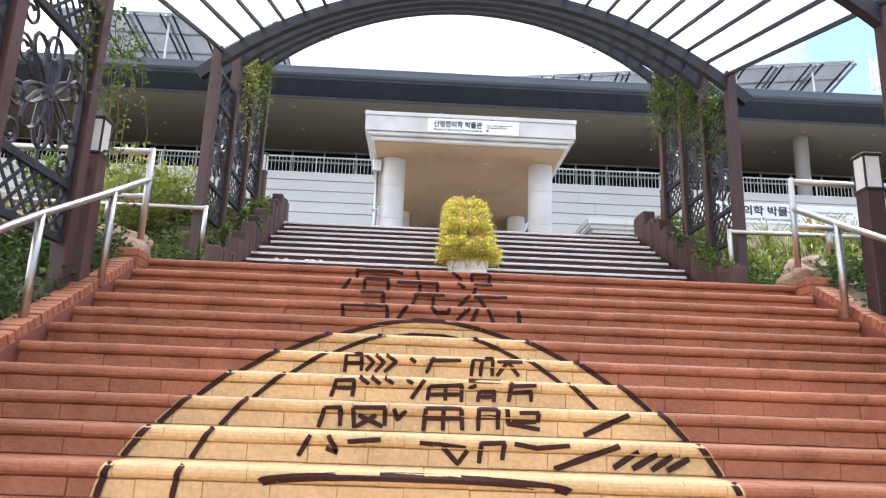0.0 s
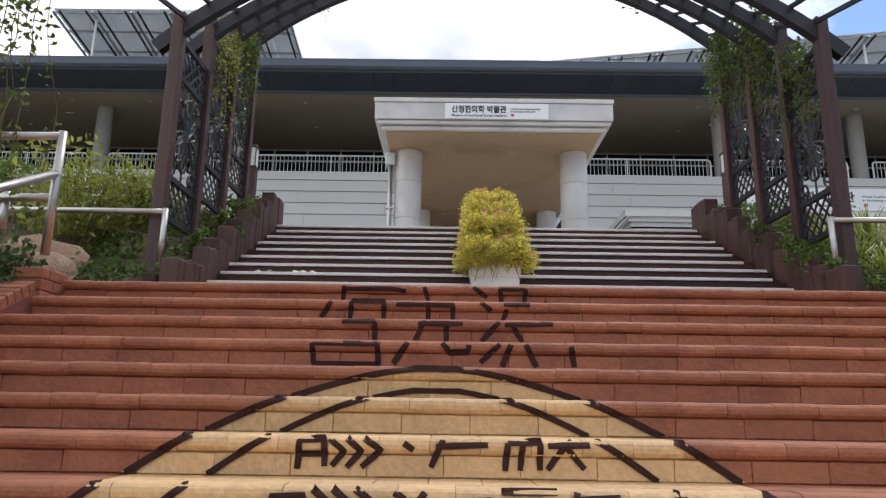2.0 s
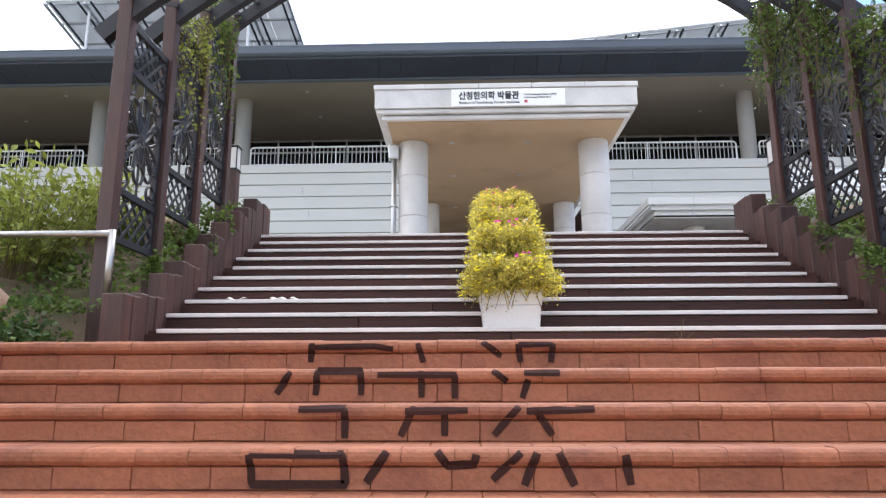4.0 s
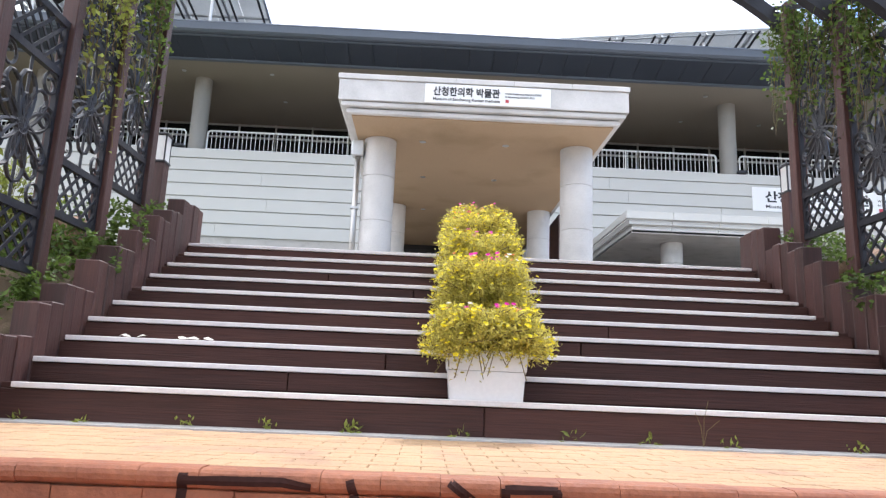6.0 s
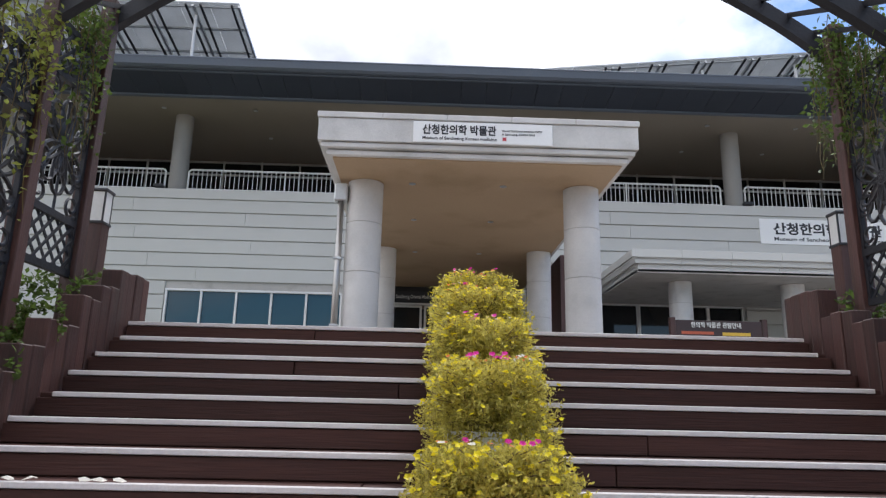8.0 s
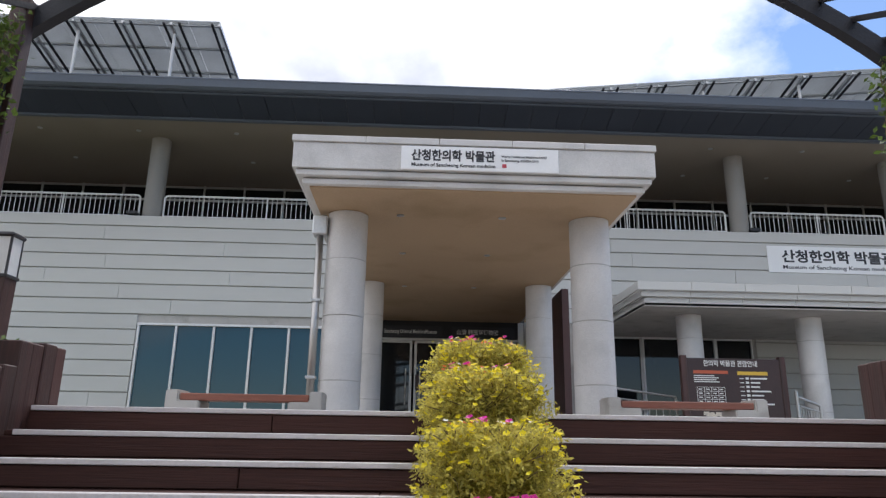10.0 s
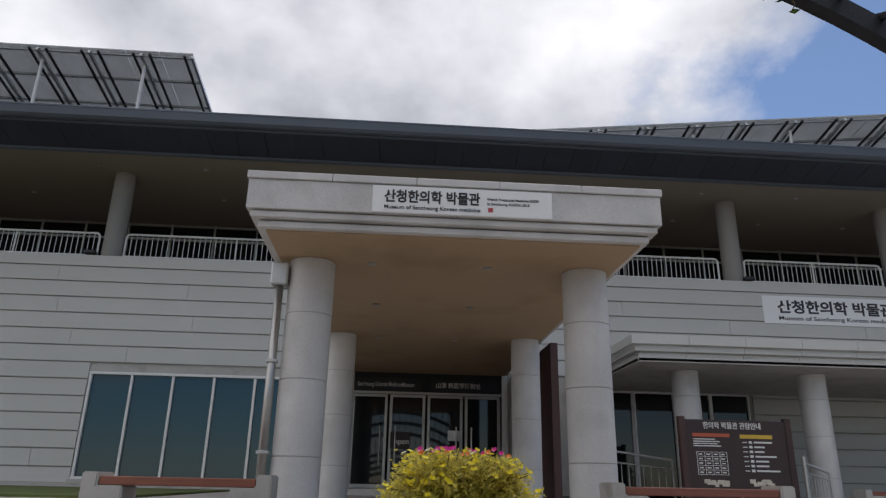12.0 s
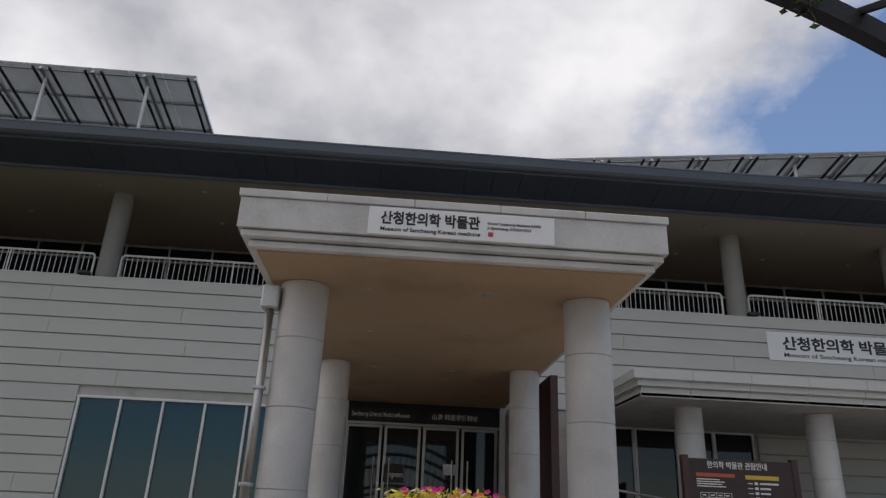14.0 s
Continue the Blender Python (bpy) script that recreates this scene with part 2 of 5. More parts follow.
def sheet_material(name):
    """Thin translucent roof sheet: part clear, part milky."""
    m = bpy.data.materials.new(name)
    m.use_nodes = True
    t = m.node_tree
    t.nodes.remove(t.nodes["Principled BSDF"])
    clear, milk, mx = t.nodes.new("ShaderNodeBsdfTransparent"), t.nodes.new("ShaderNodeBsdfTranslucent"), t.nodes.new("ShaderNodeMixShader")
    milk.inputs["Color"].default_value = (0.9, 0.92, 0.94, 1)
    wave = t.nodes.new("ShaderNodeTexNoise")
    wave.inputs["Scale"].default_value = 9
    rg = t.nodes.new("ShaderNodeMapRange")
    rg.inputs["To Min"].default_value, rg.inputs["To Max"].default_value = 0.15, 0.75
    t.links.new(wave.outputs["Fac"], rg.inputs["Value"])
    t.links.new(rg.outputs[0], mx.inputs[0])
    t.links.new(clear.outputs[0], mx.inputs[1])
    t.links.new(milk.outputs[0], mx.inputs[2])
    t.links.new(mx.outputs[0], t.nodes["Material Output"].inputs["Surface"])
    return m


SHEET = sheet_material("milky_roof_sheet")


# ---- building helpers ----
def part(name, bm, mtl, parent=None, label="", at=None, smooth=False):
    me = bpy.data.meshes.new(name)
    bm.to_mesh(me)
    bm.free()
    me.materials.append(mtl)
    if smooth:
        for poly in me.polygons:
            poly.use_smooth = True
    ob = new(name, me)
    if parent:
        ob.parent = parent
    if at:
        ob.location = at
    if label:
        tagged(ob, label)
    return ob


def thing(name, label="", category="", group="", kind="", at=(0, 0, 0)):
    ob = new(name)
    ob.empty_display_size = 0.1
    ob.location = at
    return tagged(ob, label, category, group, kind)


def box(bm, x0, x1, y0, y1, z0, z1, bevel=0.0):
    vs = [bm.verts.new((x, y, z)) for z in (z0, z1) for y in (y0, y1) for x in (x0, x1)]
    fs = [bm.faces.new([vs[i] for i in f]) for f in ((0, 2, 3, 1), (4, 5, 7, 6), (0, 1, 5, 4), (2, 6, 7, 3), (0, 4, 6, 2), (1, 3, 7, 5))]
    if bevel:
        es = list({e for f in fs for e in f.edges})
        bmesh.ops.bevel(bm, geom=es, offset=bevel, segments=1, affect="EDGES")
    return bm


def cube(x0, x1, y0, y1, z0, z1, bevel=0.0):
    return box(bmesh.new(), x0, x1, y0, y1, z0, z1, bevel)


def tube(bm, pts, r, seg=10, r_end=None):
    """A round bar along a line of points, with ends."""
    pts = [Vector(p) for p in pts]
    rings = []
    for i, p in enumerate(pts):
        d = (pts[min(i + 1, len(pts) - 1)] - pts[max(i - 1, 0)]).normalized()
        a = d.orthogonal().normalized() if i == 0 else (a - d * a.dot(d)).normalized()
        b = d.cross(a)
        rad = r if r_end is None else r + (r_end - r) * i / (len(pts) - 1)
        rings.append([bm.verts.new(p + rad * (math.cos(k * math.tau / seg) * a + math.sin(k * math.tau / seg) * b)) for k in range(seg)])
    for q, s in zip(rings, rings[1:]):
        for k in range(seg):
            bm.faces.new((q[k], q[(k + 1) % seg], s[(k + 1) % seg], s[k]))
    bm.faces.new(rings[0][::-1])
    bm.faces.new(rings[-1])
    return bm


def bar(bm, p, q, w, h, up=(0, 0, 1)):
    """A straight rectangular bar from p to q, w wide and h high."""
    p, q = Vector(p), Vector(q)
    d = (q - p).normalized()
    s = d.cross(Vector(up)).normalized() * (w / 2)
    u = s.cross(d).normalized() * (h / 2)
    a = [bm.verts.new(c + i * s + j * u) for c in (p, q) for i, j in ((-1, -1), (1, -1), (1, 1), (-1, 1))]
    for f in ((3, 2, 1, 0), (4, 5, 6, 7), (0, 1, 5, 4), (1, 2, 6, 5), (2, 3, 7, 6), (3, 0, 4, 7)):
        bm.faces.new([a[i] for i in f])
    return bm


def extrude_profile(bm, profile, x0, x1):
    """A profile of (y, z) points drawn along x."""
    a = [bm.verts.new((x0, y, z)) for y, z in profile]
    b = [bm.verts.new((x1, y, z)) for y, z in profile]
    n = len(profile)
    for i in range(n):
        bm.faces.new((a[i], b[i], b[(i + 1) % n], a[(i + 1) % n]))
    bm.faces.new(a[::-1])
    bm.faces.new(b)
    bmesh.ops.recalc_face_normals(bm, faces=bm.faces[:])
    return bm


def cylinder_z(bm, x, y, z0, z1, r, seg=40):
    return tube(bm, [(x, y, z0), (x, y, z1)], r, seg)

# ---- ground ----
RX0, RX1 = -3.42, 2.86          # the red flight, side to side
WX0, WX1 = -3.19, 2.85          # the timber flight
R_EDGE, R_TREAD, R_RISE, R_STEPS, LAND_Z = -1.667, 0.31, 0.16, 18, -0.067
W_FOOT, W_TREAD, W_RISE, W_STEPS = 0.11, 0.321, 0.16, 10
PLAZA_Z = W_RISE * W_STEPS
LOW_Z = LAND_Z - R_RISE * R_STEPS
LOW_Y = R_EDGE - R_TREAD * R_STEPS


def slope_z(y):
    """The height of the hillside along the walk."""
    if y < LOW_Y:
        return LOW_Z
    if y < R_EDGE:
        return LAND_Z + (LOW_Z - LAND_Z) * (R_EDGE - y) / (R_EDGE - LOW_Y)
    if y < W_FOOT:
        return LAND_Z
    if y < W_FOOT + W_TREAD * (W_STEPS - 1):
        return LAND_Z + (PLAZA_Z - LAND_Z) * (y - W_FOOT) / (W_TREAD * (W_STEPS - 1))
    return PLAZA_Z


def ground_z(x, y):
    inside = RX0 - 0.12 < x < RX1 + 0.12
    z = slope_z(y)
    if y < 3.25 and inside:
        return z - 0.45
    if y > 3.2 and -30 < x < 30:
        return z - 0.06
    if y >= 2.9:
        return z - (0.06 if abs(x) < 25 else 0.0)
    away = min(1.0, max(0.0, (max(RX0 - x, x - RX1) - 0.1) / 2.5))
    lump = 0.10 * noise.noise((x * 0.9, y * 0.9, 1.7)) + 0.05 * noise.noise((x * 3, y * 3, 4.2))
    return z + 0.02 + 0.38 * away * (1 if y > -8.5 else 0.2) + lump * (1 if y < 2.5 else 0.3)


bm = bmesh.new()
xs = [-2000, -400, -120, -60, -30] + [-20 + i for i in range(12)] + [-8.5 + 0.3 * i for i in range(16)] + [RX0 - 0.14, RX0 - 0.1, -1.5, 1, RX1 + 0.1, RX1 + 0.14]
xs += [RX1 + 0.3 + 0.3 * i for i in range(16)] + [8.5 + i for i in range(12)] + [30, 60, 120, 400, 2000]
ys = [-2000, -400, -100, -40, -20, -12] + [-10 + 0.3 * i for i in range(43)] + [3.0, 3.1, 3.3, 4, 6, 10, 16, 30, 60, 120, 400, 2000]
grid = [[bm.verts.new((x, y, ground_z(x, y))) for x in xs] for y in ys]
for a, b in zip(grid, grid[1:]):
    for i in range(len(xs) - 1):
        bm.faces.new((a[i], a[i + 1], b[i + 1], b[i]))
tagged(part("ground", bm, SOIL, smooth=True), "planted earth bank beside the steps", "ground", kind="structure")

tagged(part("pavement_lower", cube(-9, 9, -16, LOW_Y + 0.04, LOW_Z - 0.3, LOW_Z, 0.01), PAVER), "terracotta paved landing at the foot of the steps", "pavement", kind="structure")
plaza = tagged(part("pavement_plaza", cube(-24, 24, 3.22, 18.9, PLAZA_Z - 0.3, PLAZA_Z - 0.012), PLAZA), "grey paved forecourt before the museum", "pavement", kind="structure")
tagged(part("lawn", cube(-22, -4.6, 10.5, 18.4, PLAZA_Z - 0.2, PLAZA_Z + 0.03), LAWN), "strip of short grass along the wall", "lawn", kind="structure")

# ---- red painted steps ----
red_stairs = thing("red_stairs", "wide red-painted brick steps with an ochre painted emblem", "stairs", kind="structure")
prof = [(W_FOOT, LAND_Z - 0.03), (R_EDGE + 0.12, LAND_Z - 0.03), (R_EDGE + 0.12, LAND_Z - 0.012)]
for k in range(R_STEPS):
    y, z = R_EDGE - R_TREAD * k, LAND_Z - R_RISE * k
    prof += [(y + 0.05, z - 0.012), (y + 0.05, z - R_RISE - 0.012)]
prof += [(LOW_Y + 0.05, LOW_Z - 0.5), (W_FOOT, LAND_Z - 0.6)]
part("core", extrude_profile(bmesh.new(), prof, RX0, RX1), RED, red_stairs)


# ---- timber steps ----
wood_stairs = thing("timber_stairs", "dark stained timber steps with pale metal nosing strips", "stairs", kind="structure")
prof = [(W_FOOT + 0.05, LAND_Z - 0.3)]
for j in range(1, W_STEPS + 1):
    y = W_FOOT + W_TREAD * (j - 1)
    prof += [(y + 0.05, W_RISE * j - 0.04), (y + W_TREAD + 0.05, W_RISE * j - 0.04)]
prof += [(W_FOOT + W_TREAD * W_STEPS, LAND_Z - 0.3)]
part("core", extrude_profile(bmesh.new(), prof, WX0 - 0.05, WX1 + 0.05), WOOD, wood_stairs)
rnd = random.Random(5)
for j in range(1, W_STEPS + 1):
    y, z = W_FOOT + W_TREAD * (j - 1), W_RISE * j
    cut = WX0 + rnd.uniform(1.6, 4.4) if j > 1 else -0.25
    for x0, x1 in ((WX0, cut - 0.003), (cut + 0.003, WX1)):
        dz = rnd.uniform(-0.004, 0.002)
        part("riser_board", cube(x0, x1, y + 0.012 + rnd.uniform(0, 0.006), y + 0.05, (z - W_RISE + 0.002) if j > 1 else LAND_Z, z - 0.04 + dz, 0.004), WOOD, wood_stairs)
        part("tread_board", cube(x0, x1, y + 0.062, y + W_TREAD + 0.01, z - 0.04, z - 0.004, 0.004), WOOD, wood_stairs)
    inset = rnd.uniform(0.02, 0.14)
    part("nosing_strip", cube(WX0 + inset, WX1 - rnd.uniform(0.01, 0.12), y, y + 0.06, z - 0.034, z, 0.004), STRIP, wood_stairs, "pale worn metal nosing strip")
tagged(part("pavement_concrete_sill", cube(WX0 - 0.2, WX1 + 0.2, W_FOOT - 0.13, W_FOOT + 0.1, LAND_Z - 0.2, LAND_Z + 0.012, 0.006), CONCRETE), "thin concrete sill before the timber steps", "pavement", kind="structure")


# ---- timber retaining walls ----
def retaining_wall(side, x_in, label):
    wall = thing("timber_retaining_wall", label, "retaining wall")
    rw = random.Random(11 + side)
    y, n = -0.28, 0
    run, top = 0, 0.0
    while y < 3.36:
        w = rw.uniform(0.125, 0.165)
        if run == 0:
            run = rw.choice((2, 2, 3))
            top = max(0.36, slope_z(y + w) + 0.44 + 0.05 * rw.random())
            if y > 2.6:
                top = PLAZA_Z + 0.42
        run -= 1
        d = rw.uniform(0.17, 0.2)
        x0 = x_in - rw.uniform(0, 0.018) - d if side < 0 else x_in + rw.uniform(0, 0.018)
        part("timber", cube(x0, x0 + d, y, y + w - 0.006, slope_z(y) - 0.35, top + rw.uniform(-0.015, 0.015), 0.008), POSTW, wall)
        y += w
    return wall


retaining_wall(-1, WX0 + 0.03, "stepped wall of upright dark brown timbers")
retaining_wall(1, WX1 + 0.03, "stepped wall of upright reddish brown timbers")

# ---- pergola ----
PL, PR = -3.70, 3.29           # outer faces of the posts
POST = 0.125
UP_Y = (0.24, 1.12, 1.98, 2.84)
UP_RIGHT = (0.20, 1.02, 1.84, 2.70)
DOWN_Y = (-2.78, -3.89, -5.0, -6.1)


def spring_z(y):
    return 3.0 + (0.54 * (y - 0.24) if y > 0.24 else 0.285 * (y - 0.24))


def arch_point(y, u, lift=0.0):
    """A point on the vault's arch at y; u runs from 0 on one side to 1 on the other."""
    half, rise = (PR - PL) / 2 - 0.06, 1.24
    rad = (half * half + rise * rise) / (2 * rise)
    a = math.asin(half / rad) * (2 * u - 1)
    return Vector(((PL + PR) / 2 + (rad + lift) * math.sin(a), y, spring_z(y) + (rad + lift) * math.cos(a) - (rad - rise)))


def arch_beam(y_left, y_right, deep=0.15, wide=0.10):
    bm = bmesh.new()
    rings = []
    for i in range(33):
        u = -0.04 + 1.08 * i / 32
        y = y_left + (y_right - y_left) * u
        lo, hi = arch_point(y, u, -deep / 2), arch_point(y, u, deep / 2)
        rings.append([bm.verts.new(p + Vector((0, s * wide / 2, 0))) for p, s in ((lo, -1), (lo, 1), (hi, 1), (hi, -1))])
    for q, s in zip(rings, rings[1:]):
        for k in range(4):
            bm.faces.new((q[k], q[(k + 1) % 4], s[(k + 1) % 4], s[k]))
    bm.faces.new(rings[0][::-1])
    bm.faces.new(rings[-1])
    bmesh.ops.recalc_face_normals(bm, faces=bm.faces[:])
    return bm


def lattice(bm, x, y0, y1, zf0, zf1, zb0, zb1, pitch=0.105, w=0.027):
    """Crossed laths in a panel between two posts; its lower and upper edges climb from front to back."""
    span = y1 - y0
    lean = (zb0 - zf0) / span
    high = zf1 - zf0
    for sgn in (1, -1):
        c = -high
        while c < span + high:
            pts = []
            for i in range(2):
                v = (0, high)[i]
                pts.append((c + sgn * (v - high / 2), v))
            (a0, v0), (a1, v1) = pts
            lo, hi = (a0, v0), (a1, v1)
            t0, t1 = 0.0, 1.0
            da = a1 - a0
            for edge, keep in ((0.0, 1), (span, -1)):
                t = (edge - a0) / da
                if (da > 0) == (keep > 0):
                    t0 = max(t0, t)
                else:
                    t1 = min(t1, t)
            if t1 - t0 > 0.05:
                p = [(x + 0.006 * sgn, y0 + a0 + da * t, zf0 + (v1 - v0) * t + v0 + lean * (a0 + da * t)) for t in (t0, t1)]
                bar(bm, p[0], p[1], 0.010, w, up=(0, -sgn, 1))
            c += pitch * 1.414
    return bm


def side_panel(parent, x, y0, y1, zf, zb):
    """A panel between two posts: lattice above and below, a wrought flower between."""
    h_low, h_mid, h_top = 0.43, 1.15, 0.42
    lean = (zb - zf) / (y1 - y0)
    z = 0.0
    bm = bmesh.new()
    for lv in (0.0, h_low, h_low + h_mid, h_low + h_mid + h_top):
        bar(bm, (x, y0, zf + lv), (x, y1, zb + lv), 0.045, 0.06)
    for yy in (y0 + 0.02, y1 - 0.02):
        bar(bm, (x, yy, zf + lean * (yy - y0)), (x, yy, zf + lean * (yy - y0) + h_low + h_mid + h_top), 0.04, 0.035, up=(0, 1, 0))
    part("panel_frame", bm, ARCHW, parent)
    bm = bmesh.new()
    lattice(bm, x, y0, y1, zf + 0.02, zf + h_low - 0.02, zb + 0.02, zb + h_low)
    part("lattice", bm, ARCHW, parent)
    bm = bmesh.new()
    z0 = h_low + h_mid
    lattice(bm, x, y0, y1, zf + z0 + 0.02, zf + z0 + h_top - 0.02, zb + z0, zb + z0 + h_top)
    part("lattice", bm, ARCHW, parent)
    bm = bmesh.new()
    cy, half = (y0 + y1) / 2, (y1 - y0) / 2 - 0.03
    cz = (zf + zb) / 2 + h_low + 0.5 * h_mid
    def loop_at(oy, oz, turn, ln, fat):
        """A closed petal outline that starts and ends at its root."""
        pts = []
        for i in range(15):
            q = i / 14 * math.tau
            along, across = ln * (0.5 - 0.5 * math.cos(q)), fat * math.sin(q) * (1 - 0.35 * math.cos(q))
            pts.append((x, oy + along * math.cos(turn) - across * math.sin(turn), oz + along * math.sin(turn) + across * math.cos(turn)))
        tube(bm, pts, 0.017, 5)

    for up in (1, -1):
        for deg, ln, fat in ((90, 0.46, 0.10), (58, 0.44, 0.085), (122, 0.44, 0.085), (30, 0.36, 0.065), (150, 0.36, 0.065), (90, 0.28, 0.05)):
            loop_at(cy, cz - 0.02 * up, math.radians(deg) * up, ln * min(1.0, half / 0.36), fat)
    ring = [(x, cy + 0.06 * math.cos(i * math.tau / 12), cz + 0.06 * math.sin(i * math.tau / 12)) for i in range(13)]
    tube(bm, ring, 0.018, 5)
    for sy in (-1, 1):
        for oz in (-0.44, -0.16, 0.16, 0.44):
            sc = []
            for i in range(18):
                q = i / 17 * math.tau * 1.3 + 0.6
                r = 0.105 * (1 - 0.6 * i / 17)
                sc.append((x, cy + sy * (half * 0.78 + r * math.cos(q)), cz + oz + r * math.sin(q) * (1 if oz > 0 else -1)))
            tube(bm, sc, 0.014, 5)
    tube(bm, [(x, cy, cz - h_mid / 2), (x, cy, cz + h_mid / 2)], 0.013, 5)
    part("wrought_flower", bm, BLACKP, parent, "dark wrought flower ornament")


pergola = thing("pergola", "dark timber vaulted pergola with lattice side panels", "pergola")
for left, right in ((UP_Y, UP_RIGHT), (DOWN_Y[::-1], DOWN_Y[::-1])):
    for x0, rows in ((PL, left), (PR - POST, right)):
        for y in rows:
            part("post", cube(x0, x0 + POST, y - POST / 2, y + POST / 2, slope_z(y) - 0.1, spring_z(y) + 0.22, 0.006), POSTW, pergola)
        for a, b in zip(rows, rows[1:]):
            side_panel(pergola, x0 + POST / 2, a + POST / 2, b - POST / 2, slope_z(b) + 0.45, slope_z(b) + 0.45)
    for a, b in zip(left, right):
        if a == UP_Y[-1]:
            a = b = 2.92
        part("arch", arch_beam(a, b), ARCHW, pergola)
LATHS = 25
for i in range(LATHS):
    u = 0.02 + 0.96 * i / (LATHS - 1)
    bm = bmesh.new()
    pts = [arch_point(y, u, 0.10) for y in (-6.9, 0.24, 3.0)]
    for p, q in zip(pts, pts[1:]):
        bar(bm, p, q, 0.032, 0.045)
    part("roof_lath", bm, ARCHW, pergola)
for y0, y1 in ((-6.9, -4.5), (-4.5, -2.1), (-2.1, 0.3)):
    bm = bmesh.new()
    rows = [[bm.verts.new(arch_point(y, 0.02 + 0.96 * i / 96, 0.135 + 0.006 * (i % 2))) for i in range(97)] for y in (y0, y1 - 0.01)]
    for i in range(96):
        bm.faces.new((rows[0][i], rows[0][i + 1], rows[1][i + 1], rows[1][i]))
    part("roof_sheet", bm, SHEET, pergola, "milky ribbed roofing sheet")

# ---- museum ----
WALL_Y, TERRACE_Z, SOFFIT_Z = 19.0, 8.03, 10.78
BX0, BX1 = -30.0, 32.0
WIN_X0, WIN_X1, WIN_Z0, WIN_Z1 = -8.95, -3.3, 1.85, 4.62
DOOR_X0, DOOR_X1 = -1.62, 2.36
GLZ_X0, GLZ_X1, GLZ_Z1 = 4.5, 9.96, 4.55
museum = thing("museum", "two-storey grey panelled museum with deep eaves", "museum", kind="structure")
bm = bmesh.new()
box(bm, BX0, WIN_X0, WALL_Y + 0.06, WALL_Y + 0.4, PLAZA_Z - 0.3, TERRACE_Z - 0.05)
box(bm, WIN_X0, WIN_X1, WALL_Y + 0.06, WALL_Y + 0.4, WIN_Z1, TERRACE_Z - 0.05)
box(bm, WIN_X0, WIN_X1, WALL_Y + 0.06, WALL_Y + 0.4, PLAZA_Z - 0.3, WIN_Z0)
box(bm, WIN_X1, DOOR_X0, WALL_Y + 0.06, WALL_Y + 0.4, PLAZA_Z - 0.3, TERRACE_Z - 0.05)
box(bm, DOOR_X0, DOOR_X1, WALL_Y + 0.06, WALL_Y + 0.4, 4.7, TERRACE_Z - 0.05)
box(bm, DOOR_X1, GLZ_X0, WALL_Y + 0.06, WALL_Y + 0.4, PLAZA_Z - 0.3, TERRACE_Z - 0.05)
box(bm, GLZ_X0, GLZ_X1, WALL_Y + 0.06, WALL_Y + 0.4, GLZ_Z1, TERRACE_Z - 0.05)
box(bm, GLZ_X1, BX1, WALL_Y + 0.06, WALL_Y + 0.4, PLAZA_Z - 0.3, TERRACE_Z - 0.05)
part("wall", bm, CONCRETE, museum)
rnd = random.Random(21)
COURSE = 0.466
for i in range(13):
    z1 = TERRACE_Z - 0.34 - COURSE * i
    z0 = max(z1 - COURSE + 0.035, PLAZA_Z + 0.12)
    if z1 - z0 < 0.05:
        continue
    spans = [(BX0, -2.9 if z0 < 4.9 else BX1)] if z0 >= 4.72 else [(BX0, WIN_X0 - 0.05), (WIN_X1 + 0.06, -2.9)]
    if z0 < 4.72:
        spans += [(GLZ_X1 + 0.08, BX1)] if z0 < GLZ_Z1 else [(2.6, BX1)]
    for s0, s1 in spans:
        x = s0
        while x < s1 - 0.01:
            step = rnd.choice((5.0, 7.0, 9.0)) + rnd.uniform(-0.8, 0.8)
            e = min(s1, x + step)
            if s1 - e < 0.8:
                e = s1
            part("wall_panel", cube(x, e - 0.008, WALL_Y, WALL_Y + 0.055, z0, z1, 0.006), PANEL, museum)
            x = e
part("coping", cube(BX0, BX1, WALL_Y - 0.05, WALL_Y + 0.5, TERRACE_Z - 0.33, TERRACE_Z, 0.01), PANEL, museum)
part("terrace_floor", cube(BX0, BX1, WALL_Y + 0.4, 24.5, TERRACE_Z - 0.3, TERRACE_Z - 0.04), CONCRETE, museum)
part("plinth", cube(BX0, -2.9, WALL_Y - 0.04, WALL_Y + 0.055, PLAZA_Z - 0.1, PLAZA_Z + 0.115, 0.01), CONCRETE, museum)
# rear wall and floor slab are coloured near-black to stand for unlit rooms
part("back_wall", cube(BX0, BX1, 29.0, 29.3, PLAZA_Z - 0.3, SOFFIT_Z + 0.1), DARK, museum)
for x in (BX0 - 0.3, BX1):
    part("end_wall", cube(x, x + 0.3, WALL_Y, 29.3, PLAZA_Z - 0.3, SOFFIT_Z + 0.1), CONCRETE, museum)
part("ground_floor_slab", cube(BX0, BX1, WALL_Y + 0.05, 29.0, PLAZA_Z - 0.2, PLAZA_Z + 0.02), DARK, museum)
# upper glazing
UGY = 23.6
part("upper_glazing", cube(BX0, BX1, UGY + 0.04, UGY + 0.07, TERRACE_Z, SOFFIT_Z), DARKGLASS, museum)
bm = bmesh.new()
for z in (TERRACE_Z + 0.08, TERRACE_Z + 2.15, SOFFIT_Z - 0.06):
    box(bm, BX0, BX1, UGY - 0.02, UGY + 0.04, z - 0.035, z + 0.035)
part("upper_transom", bm, ALU, museum)
x = BX0 + 0.9
while x < BX1:
    part("upper_mullion", cube(x - 0.03, x + 0.03, UGY - 0.03, UGY + 0.05, TERRACE_Z, SOFFIT_Z), ALU, museum)
    x += 1.55
